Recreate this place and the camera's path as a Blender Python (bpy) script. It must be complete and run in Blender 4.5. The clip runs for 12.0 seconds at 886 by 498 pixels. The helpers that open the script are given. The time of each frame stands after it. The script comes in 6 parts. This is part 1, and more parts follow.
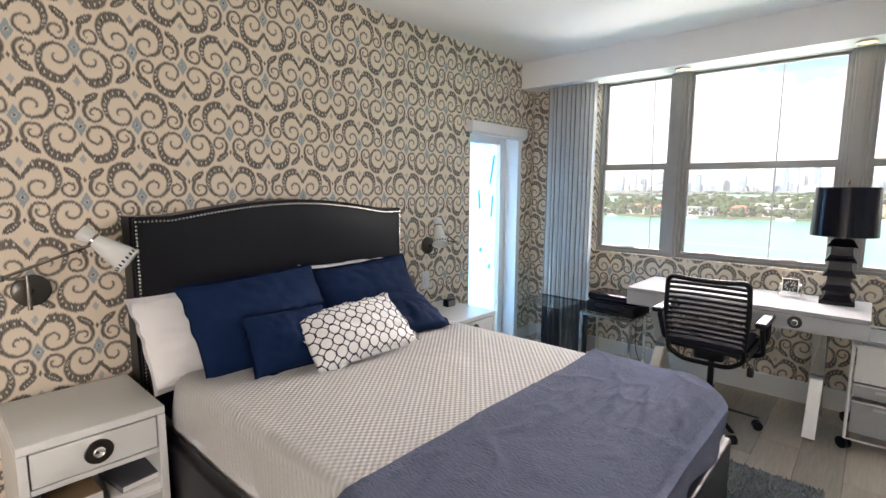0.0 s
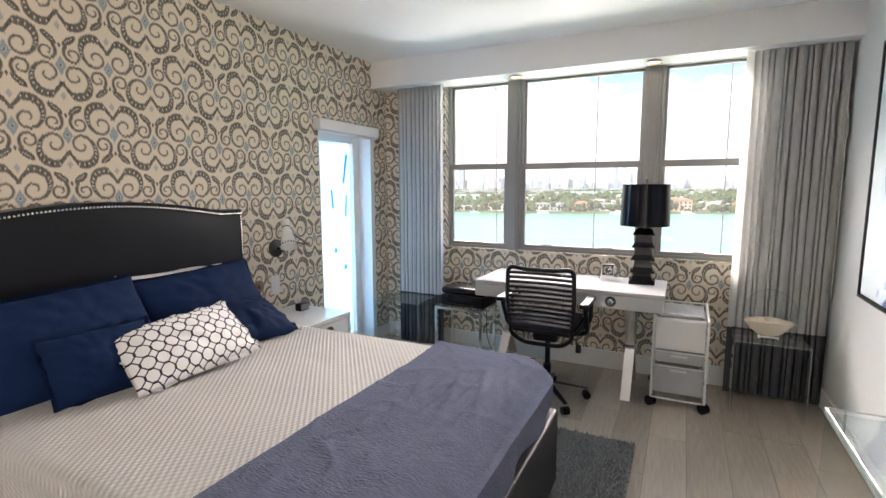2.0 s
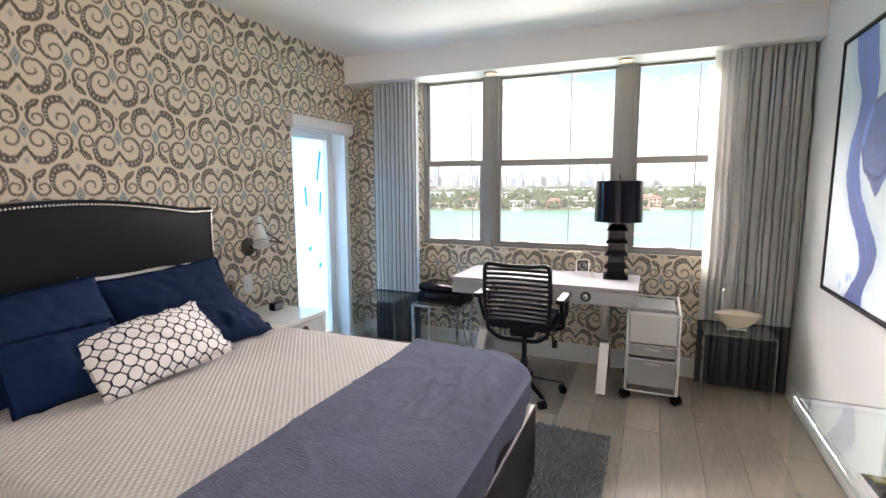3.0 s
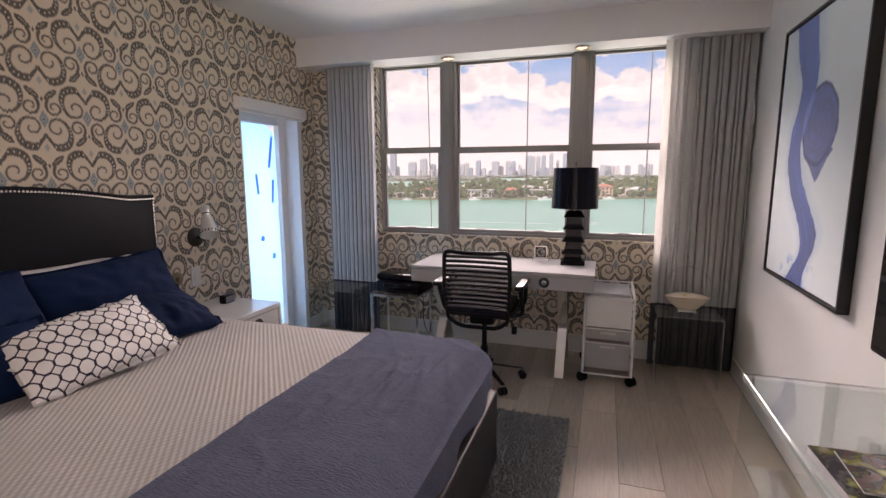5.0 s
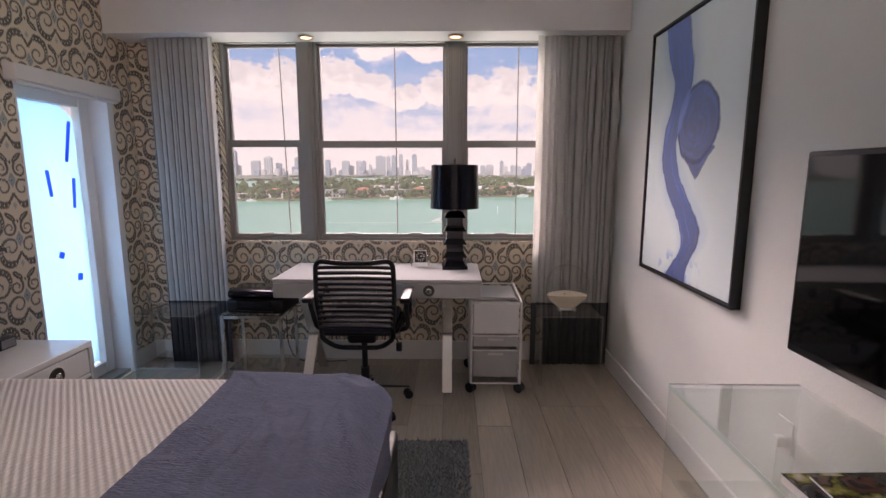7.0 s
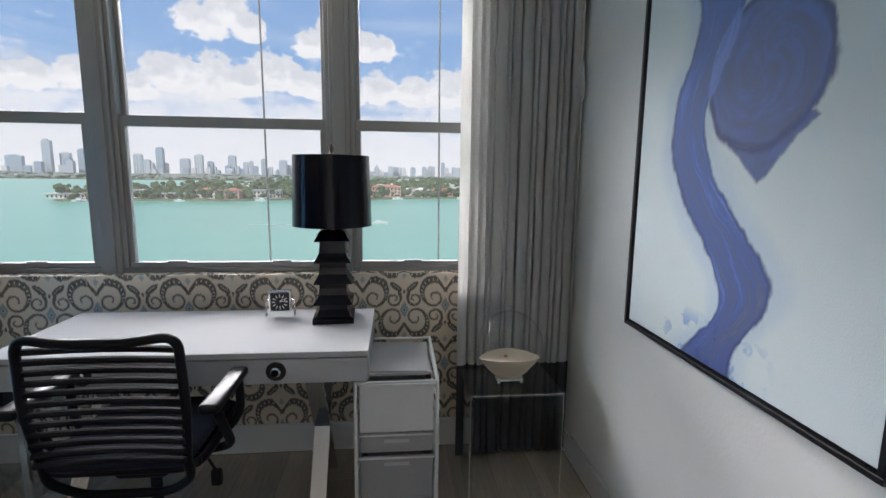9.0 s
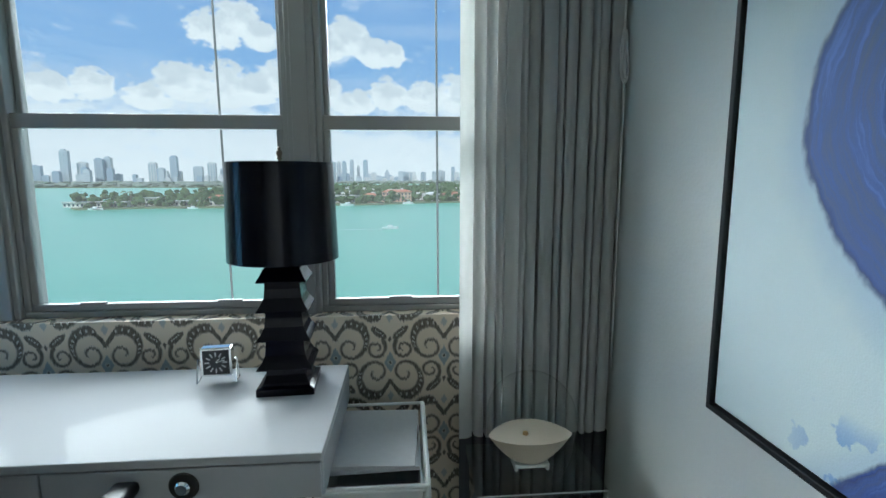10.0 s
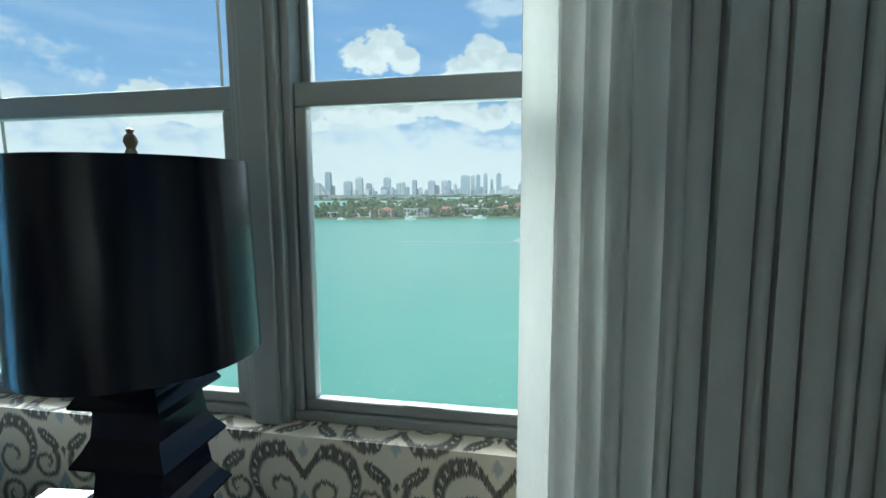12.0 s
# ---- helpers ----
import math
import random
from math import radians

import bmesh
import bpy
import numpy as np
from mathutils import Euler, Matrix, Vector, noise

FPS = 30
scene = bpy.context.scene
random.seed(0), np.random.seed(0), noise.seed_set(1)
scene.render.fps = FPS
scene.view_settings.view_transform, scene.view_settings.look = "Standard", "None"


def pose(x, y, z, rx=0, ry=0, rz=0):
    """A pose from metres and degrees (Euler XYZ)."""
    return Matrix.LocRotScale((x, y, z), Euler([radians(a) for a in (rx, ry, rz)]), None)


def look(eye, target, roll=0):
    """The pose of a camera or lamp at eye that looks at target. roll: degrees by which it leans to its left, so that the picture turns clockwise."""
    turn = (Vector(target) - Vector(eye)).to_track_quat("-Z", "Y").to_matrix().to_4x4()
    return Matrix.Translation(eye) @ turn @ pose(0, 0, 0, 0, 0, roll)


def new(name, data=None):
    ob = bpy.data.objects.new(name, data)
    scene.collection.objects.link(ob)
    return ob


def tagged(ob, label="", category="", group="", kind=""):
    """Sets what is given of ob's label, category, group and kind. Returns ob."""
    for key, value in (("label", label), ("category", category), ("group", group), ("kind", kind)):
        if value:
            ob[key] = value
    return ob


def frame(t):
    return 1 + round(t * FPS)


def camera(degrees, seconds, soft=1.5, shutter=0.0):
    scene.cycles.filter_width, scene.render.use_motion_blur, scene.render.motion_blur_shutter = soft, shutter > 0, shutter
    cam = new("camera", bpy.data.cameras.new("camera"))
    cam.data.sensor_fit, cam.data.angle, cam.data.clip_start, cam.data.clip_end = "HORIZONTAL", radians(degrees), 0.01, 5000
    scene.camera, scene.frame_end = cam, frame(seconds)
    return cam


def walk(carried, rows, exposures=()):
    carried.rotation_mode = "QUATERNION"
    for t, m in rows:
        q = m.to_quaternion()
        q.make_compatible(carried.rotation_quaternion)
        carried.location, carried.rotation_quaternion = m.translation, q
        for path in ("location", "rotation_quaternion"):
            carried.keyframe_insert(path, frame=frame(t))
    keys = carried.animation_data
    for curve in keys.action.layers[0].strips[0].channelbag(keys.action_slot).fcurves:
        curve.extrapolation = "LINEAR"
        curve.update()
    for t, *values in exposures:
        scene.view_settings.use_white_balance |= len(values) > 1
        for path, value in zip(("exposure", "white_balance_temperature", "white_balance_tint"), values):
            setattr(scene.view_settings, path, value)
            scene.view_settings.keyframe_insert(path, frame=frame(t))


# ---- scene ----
cam = camera(85.0, 12.0)
PATH = [
    (0, (2.465, 0.057, 1.467), (1.14, 1.534, 1.217), 0.4),
    (0.5, (2.488, 0.078, 1.465), (1.225, 1.609, 1.22), 0.3),
    (1, (2.527, 0.109, 1.455), (1.395, 1.74, 1.214), 0.2),
    (1.5, (2.576, 0.12, 1.46), (1.58, 1.836, 1.214), 0.0),
    (2, (2.567, 0.122, 1.466), (1.684, 1.899, 1.215), -0.1),
    (2.5, (2.553, 0.137, 1.451), (1.732, 1.943, 1.201), -0.1),
    (3, (2.551, 0.132, 1.46), (1.762, 1.951, 1.199), -0.2),
    (4.8, (2.552, 0.187, 1.432), (1.881, 2.048, 1.142), -0.1),
    (5, (2.532, 0.171, 1.442), (1.905, 2.046, 1.138), -0.2),
    (5.5, (2.482, 0.16, 1.439), (1.979, 2.07, 1.128), -0.0),
    (6, (2.388, 0.141, 1.433), (2.042, 2.085, 1.12), 0.1),
    (6.5, (2.317, 0.278, 1.415), (2.128, 2.245, 1.104), 0.1),
    (7, (2.308, 0.524, 1.427), (2.269, 2.5, 1.121), 0.0),
    (7.2, (2.307, 0.6, 1.431), (2.328, 2.576, 1.124), 0.0),
    (8.8, (2.556, 1.611, 1.396), (2.768, 3.578, 1.107), 0.9),
    (9, (2.585, 1.749, 1.41), (2.785, 3.716, 1.111), 0.7),
    (9.5, (2.63, 2.041, 1.426), (2.816, 4.011, 1.133), 0.4),
    (10, (2.698, 2.331, 1.436), (2.853, 4.305, 1.153), -0.1),
    (10.5, (2.756, 2.61, 1.422), (2.858, 4.588, 1.148), -0.2),
    (11, (2.834, 2.88, 1.444), (2.834, 4.862, 1.179), -0.1),
    (11.5, (2.896, 3.061, 1.448), (2.718, 5.038, 1.201), -0.5),
    (12, (2.911, 3.227, 1.438), (2.53, 5.177, 1.21), -0.3),
]
walk(cam, [(t, look(eye, target, roll)) for t, eye, target, roll in PATH],
     [(0, 1.08, 7000, 21), (3.0, 1.06, 7150, 23), (3.9, 0.55, 7250, 27), (4.8, 0.24, 7600, 36), (7.2, 0.02, 7550, 38), (8.8, -0.03, 6600, 21), (9.1, -0.03, 6300, 15), (9.5, -0.05, 5950, 6), (10.0, -0.06, 5700, 1), (11, -0.06, 5650, -4), (12, -0.04, 5700, -6)])

# ---- light ----
world = bpy.data.worlds.new("sky")
scene.world = world
world.use_nodes = True
wn = world.node_tree
wsky = wn.nodes.new("ShaderNodeTexSky")
wsky.sky_type, wsky.sun_disc = "NISHITA", False
wsky.sun_elevation, wsky.sun_rotation = radians(54), radians(215)
wn.nodes["Background"].inputs["Strength"].default_value = 0.12
wn.links.new(wsky.outputs[0], wn.nodes["Background"].inputs["Color"])


def lamp(name, kind, energy, m, color=(1, 1, 1)):
    data = bpy.data.lights.new(name, kind)
    data.energy, data.color = energy, color
    ob = new(name, data)
    ob.matrix_world = m
    return ob


sun = lamp("sun", "SUN", 3.0, look((-25, -35, 60), (0, 0, 0)), (1, 0.96, 0.9))
sun.data.angle = radians(0.5)
# daylight of the sky above and of the bright water below, in front of the window band
sky_light = lamp("window_sky_light", "AREA", 17500, look((-6.5, 15.5, 9.3), (1.9, 2.0, 1.1)), (1, 0.98, 0.95))
sky_light.data.shape, sky_light.data.size, sky_light.data.size_y = "RECTANGLE", 42.0, 4.6
sea_light = lamp("window_water_light", "AREA", 3000, look((0.6, 21.0, -8.5), (1.8, 2.0, 1.9)), (0.98, 1, 0.97))
sea_light.data.shape, sea_light.data.size, sea_light.data.size_y = "RECTANGLE", 16.0, 6.0
# added fill lamp in an unseen hall, brightening the room through a wide doorway
fill_light = lamp("hall_window_light", "AREA", 57, look((3.5, -2.7, 1.4), (0.75, -2.7, 1.9)), (1, 0.99, 0.97))
fill_light.data.shape, fill_light.data.size, fill_light.data.size_y = "RECTANGLE", 1.8, 1.8

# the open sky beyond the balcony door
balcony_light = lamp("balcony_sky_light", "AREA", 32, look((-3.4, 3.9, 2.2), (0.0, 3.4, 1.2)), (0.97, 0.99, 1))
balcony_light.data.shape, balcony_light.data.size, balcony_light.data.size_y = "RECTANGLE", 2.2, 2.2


# ---- building blocks ----
class E:
    """A shader value; sums and products of it become math nodes."""

    def __init__(self, tree, socket):
        self.t, self.s = tree, socket

    def op(self, kind, *others):
        n = self.t.nodes.new("ShaderNodeMath")
        n.operation = kind
        for i, o in enumerate((self, *others)):
            if isinstance(o, E):
                self.t.links.new(o.s, n.inputs[i])
            else:
                n.inputs[i].default_value = o
        return E(self.t, n.outputs[0])

    def __add__(self, o): return self.op("ADD", o)
    def __sub__(self, o): return self.op("SUBTRACT", o)
    def __mul__(self, o): return self.op("MULTIPLY", o)
    def __truediv__(self, o): return self.op("DIVIDE", o)
    def abs(self): return self.op("ABSOLUTE")
    def mod(self, m): return self.op("FLOORED_MODULO", m)
    def below(self, limit, soft):
        """1 under the limit, 0 over it, with a soft edge."""
        n = self.t.nodes.new("ShaderNodeMapRange")
        n.interpolation_type = "SMOOTHSTEP"
        self.t.links.new(self.s, n.inputs[0])
        for i, v in ((1, limit - soft), (2, limit + soft), (3, 1.0), (4, 0.0)):
            n.inputs[i].default_value = v
        return E(self.t, n.outputs[0])
    def max(self, o): return self.op("MAXIMUM", o)
    def min(self, o): return self.op("MINIMUM", o)


def material(name, base=(0.8, 0.8, 0.8), rough=0.5, metal=0.0, scale=0.0, vary=0.0, bump=0.0, bump_scale=None, stretch=(1, 1, 1), each=0.0, spec=None):
    """A painted, woven or metal surface: two scales of tone, relief, and a tone of its own for each piece."""
    m = bpy.data.materials.new(name)
    m.use_nodes = True
    t = m.node_tree
    p = t.nodes["Principled BSDF"]
    p.inputs["Base Color"].default_value = (*base, 1)
    p.inputs["Roughness"].default_value, p.inputs["Metallic"].default_value = rough, metal
    if spec is not None:
        p.inputs["Specular IOR Level"].default_value = spec
    where = t.nodes.new("ShaderNodeTexCoord")
    mapping = t.nodes.new("ShaderNodeMapping")
    mapping.inputs["Scale"].default_value = stretch
    t.links.new(where.outputs["Object"], mapping.inputs[0])
    if vary or each:
        value = E(t, t.nodes.new("ShaderNodeValue").outputs[0]) * 0.0 + 1.0
        if vary:
            for s, a in ((scale, 0.6), (scale * 0.13, 0.4)):
                n = t.nodes.new("ShaderNodeTexNoise")
                n.inputs["Scale"].default_value, n.inputs["Detail"].default_value = s, 6
                t.links.new(mapping.outputs[0], n.inputs["Vector"])
                value = value + (E(t, n.outputs["Fac"]) - 0.5) * (2 * vary * a)
        if each:
            info = t.nodes.new("ShaderNodeObjectInfo")
            value = value + (E(t, info.outputs["Random"]) - 0.5) * (2 * each)
        h = t.nodes.new("ShaderNodeHueSaturation")
        h.inputs["Color"].default_value = (*base, 1)
        t.links.new(value.s, h.inputs["Value"])
        t.links.new(h.outputs[0], p.inputs["Base Color"])
    if bump:
        n = t.nodes.new("ShaderNodeTexNoise")
        n.inputs["Scale"].default_value, n.inputs["Detail"].default_value = bump_scale or scale, 8
        t.links.new(mapping.outputs[0], n.inputs["Vector"])
        b = t.nodes.new("ShaderNodeBump")
        b.inputs["Strength"].default_value, b.inputs["Distance"].default_value = bump, 0.01
        t.links.new(n.outputs["Fac"], b.inputs["Height"])
        t.links.new(b.outputs[0], p.inputs["Normal"])
    return m


def pane_glass(name, tint=(1, 1, 1), gloss=0.012, haze_veil=0.0):
    """Thin glass: straight through, with a weak mirror that grows to grazing, and an added pale veil that imitates
    outdoor haze.
    """
    m = bpy.data.materials.new(name)
    m.use_nodes = True
    t = m.node_tree
    t.nodes.remove(t.nodes["Principled BSDF"])
    a, g, f, x = (t.nodes.new(k) for k in ("ShaderNodeBsdfTransparent", "ShaderNodeBsdfGlossy", "ShaderNodeLayerWeight", "ShaderNodeMixShader"))
    a.inputs[0].default_value, g.inputs["Roughness"].default_value = (*tint, 1), 0.0
    mirror = E(t, f.outputs["Facing"]).op("POWER", 5.0) * 0.9 + gloss
    for s, d in ((mirror.s, x.inputs[0]), (a.outputs[0], x.inputs[1]), (g.outputs[0], x.inputs[2]), (x.outputs[0], t.nodes["Material Output"].inputs[0])):
        t.links.new(s, d)
    # translucent white layer lays imitated haze over the view
    if haze_veil:
        k, n, y = (t.nodes.new(q) for q in ("ShaderNodeBsdfTranslucent", "ShaderNodeTexNoise", "ShaderNodeMixShader"))
        k.inputs[0].default_value, n.inputs["Scale"].default_value = (0.9, 0.88, 0.86, 1), 1.6
        for s, d in (((E(t, n.outputs["Fac"]) * haze_veil * 0.8 + haze_veil * 0.6).s, y.inputs[0]), (x.outputs[0], y.inputs[1]), (k.outputs[0], y.inputs[2]), (y.outputs[0], t.nodes["Material Output"].inputs[0])):
            t.links.new(s, d)
    return m


def origin(ob):
    return ob.location + (origin(ob.parent) if ob.parent else Vector())


def thing(name, at, label, category, group=""):
    ob = new(name)
    ob.location = at
    ob.empty_display_size = 0.05
    return tagged(ob, label, category, group)


def part(name, bm, mat, parent=None, label="", smooth=False, at=None):
    """Links a bmesh, given in the room's coordinates, as one mesh under its thing."""
    mesh = bpy.data.meshes.new(name)
    base = Vector(at) if at else Vector()
    shift = base + (origin(parent) if parent else Vector())
    bmesh.ops.recalc_face_normals(bm, faces=bm.faces)
    bm.transform(Matrix.Translation(-shift))
    bm.to_mesh(mesh)
    bm.free()
    if smooth:
        mesh.shade_smooth()
        mesh.set_sharp_from_angle(angle=radians(40))
    mesh.materials.append(mat)
    ob = new(name, mesh)
    ob.parent, ob.location = parent, base
    return tagged(ob, label)


def setting(name, bm, mat, label, category):
    return tagged(part(name, bm, mat), label, category, kind="structure")


def solid(name, bm, mat, at, label, category, group="", smooth=False):
    return tagged(part(name, bm, mat, at=at, smooth=smooth), label, category, group)


def box(a, b, bevel=0.0, bm=None, m=None, seg=2):
    bm = bm or bmesh.new()
    a, b = Vector(a), Vector(b)
    made = bmesh.ops.create_cube(bm, size=1, matrix=Matrix.Translation((a + b) / 2) @ Matrix.Diagonal((*[abs(v) for v in b - a], 1)))["verts"]
    if bevel:
        made = bmesh.ops.bevel(bm, geom=list({e for v in made for e in v.link_edges}), offset=bevel, segments=seg, affect="EDGES", profile=0.5)["verts"]
    if m:
        bmesh.ops.transform(bm, matrix=m, verts=list(made))
    return bm


def rod(p, q, r, r2=None, seg=14, bm=None):
    bm = bm or bmesh.new()
    p, q = Vector(p), Vector(q)
    d = q - p
    m = Matrix.Translation((p + q) / 2) @ d.to_track_quat("Z", "Y").to_matrix().to_4x4()
    bmesh.ops.create_cone(bm, cap_ends=True, segments=seg, radius1=r, radius2=r if r2 is None else r2, depth=d.length, matrix=m)
    return bm


def tube(points, r, seg=10, closed=False, bm=None):
    """A round bar along a line of points."""
    bm = bm or bmesh.new()
    pts = [Vector(p) for p in points]
    n, rings, up = len(pts), [], None
    for i, p in enumerate(pts):
        a, b = (pts[i - 1], pts[(i + 1) % n]) if closed else (pts[max(i - 1, 0)], pts[min(i + 1, n - 1)])
        d = (b - a).normalized()
        if up is None:
            up = d.orthogonal().normalized()
        up = (up - d * up.dot(d)).normalized()
        side = d.cross(up)
        rings.append([bm.verts.new(p + r * (math.cos(k) * up + math.sin(k) * side)) for k in (2 * math.pi * j / seg for j in range(seg))])
    for i in range(n if closed else n - 1):
        a, b = rings[i], rings[(i + 1) % n]
        for j in range(seg):
            bm.faces.new((a[j], a[(j + 1) % seg], b[(j + 1) % seg], b[j]))
    if not closed:
        bm.faces.new(rings[0]), bm.faces.new(rings[-1])
    return bm


def rounded(points, radius, steps=5, closed=False):
    """The line with its corners rounded."""
    pts, out = [Vector(p) for p in points], []
    n = len(pts)
    for i, p in enumerate(pts):
        if not closed and i in (0, n - 1):
            out.append(p)
            continue
        a, b = pts[i - 1] - p, pts[(i + 1) % n] - p
        r = min(radius, a.length * 0.49, b.length * 0.49)
        a, b = p + a.normalized() * r, p + b.normalized() * r
        out += [a * (1 - k) ** 2 + p * 2 * k * (1 - k) + b * k * k for k in (j / steps for j in range(steps + 1))]
    return out


def lathe(profile, centre, seg=24, bm=None, turn=0.0):
    """A turned shape from (radius, height) pairs; seg 4 makes it square."""
    bm = bm or bmesh.new()
    c, rings = Vector(centre), []
    for r, z in profile:
        rings.append([bm.verts.new(c + Vector((r * math.cos(turn + 2 * math.pi * j / seg), r * math.sin(turn + 2 * math.pi * j / seg), z))) for j in range(seg)])
    for a, b in zip(rings, rings[1:]):
        for j in range(seg):
            bm.faces.new((a[j], a[(j + 1) % seg], b[(j + 1) % seg], b[j]))
    if profile[0][0] > 1e-4:
        bm.faces.new(rings[0])
    if profile[-1][0] > 1e-4:
        bm.faces.new(rings[-1])
    bmesh.ops.remove_doubles(bm, verts=bm.verts, dist=1e-5)
    return bm


def sheet(nu, nv, f, thick=0.0, bm=None):
    """A curved sheet from f(u, v), u and v from 0 to 1."""
    bm = bm or bmesh.new()
    g = [[bm.verts.new(f(i / nu, j / nv)) for j in range(nv + 1)] for i in range(nu + 1)]
    faces = [bm.faces.new((g[i][j], g[i + 1][j], g[i + 1][j + 1], g[i][j + 1])) for i in range(nu) for j in range(nv)]
    if thick:
        bmesh.ops.solidify(bm, geom=faces, thickness=thick)
    return bm


def cushion(w, h, t, m, flange=0.0, n=40, seed=0):
    """A filled cushion w by h, t thick, with pinched corners, creases and an optional flat flange."""
    bm = bmesh.new()
    grids = []
    for side in (1, -1):
        def f(u, v):
            x, y = 2 * u - 1, 2 * v - 1
            full = max(0.0, (1 - abs(x) ** 2.3) * (1 - abs(y) ** 2.3)) ** 0.56
            pull = 1 - 0.04 * (abs(x) ** 3) * (1 - y * y)
            pull2 = 1 - 0.05 * (abs(y) ** 3) * (1 - x * x)
            crease = noise.noise(Vector((x * 2.2 + seed, y * 2.2, side))) * 0.22 + noise.noise(Vector((x * 5 + seed, y * 4, side))) * 0.12 + noise.noise(Vector((x * 11 + seed, y * 8, side))) * 0.05
            # folds that fan out from the corners and gather at the seams
            a = math.atan2(abs(y) + 0.05 * x, abs(x))
            crease += 0.10 * math.sin(a * 17 + seed + 3 * noise.noise(Vector((x * 1.5, y * 1.5, seed)))) * (x * x + y * y) * 0.5
            crease += 0.07 * (1 - abs(noise.noise(Vector((x * 3 + y * 2 + seed, y * 1.2 - x, 5)))) * 2.2)
            c = 1 + 0.045 * (x * y) ** 4
            return Vector((x * w / 2 * pull2 * c, y * h / 2 * pull * c, side * (0.5 * t * full * (1 + crease) + 0.002)))
        sheet(n, n, f, bm=bm)
    bmesh.ops.remove_doubles(bm, verts=bm.verts, dist=0.0045)
    if flange:
        def rim(u, v):
            k = u * 4
            i, e = int(k) % 4, k - int(k)
            c = ((-1, -1), (1, -1), (1, 1), (-1, 1))
            a, b = c[i], c[(i + 1) % 4]
            x, y = a[0] + (b[0] - a[0]) * e, a[1] + (b[1] - a[1]) * e
            wob = 0.010 * math.sin(u * 70 + seed + 3 * math.sin(u * 23)) * v
            p2, p1 = 1 - 0.05 * (abs(y) ** 3) * (1 - x * x), 1 - 0.04 * (abs(x) ** 3) * (1 - y * y)
            c = 1 + 0.045 * (x * y) ** 4
            return Vector((x * (w / 2 * p2 * c * 0.95 + flange * v), y * (h / 2 * p1 * c * 0.95 + flange * v), wob))
        sheet(96, 2, rim, 0.004, bm=bm)
    bm.transform(m)
    return bm


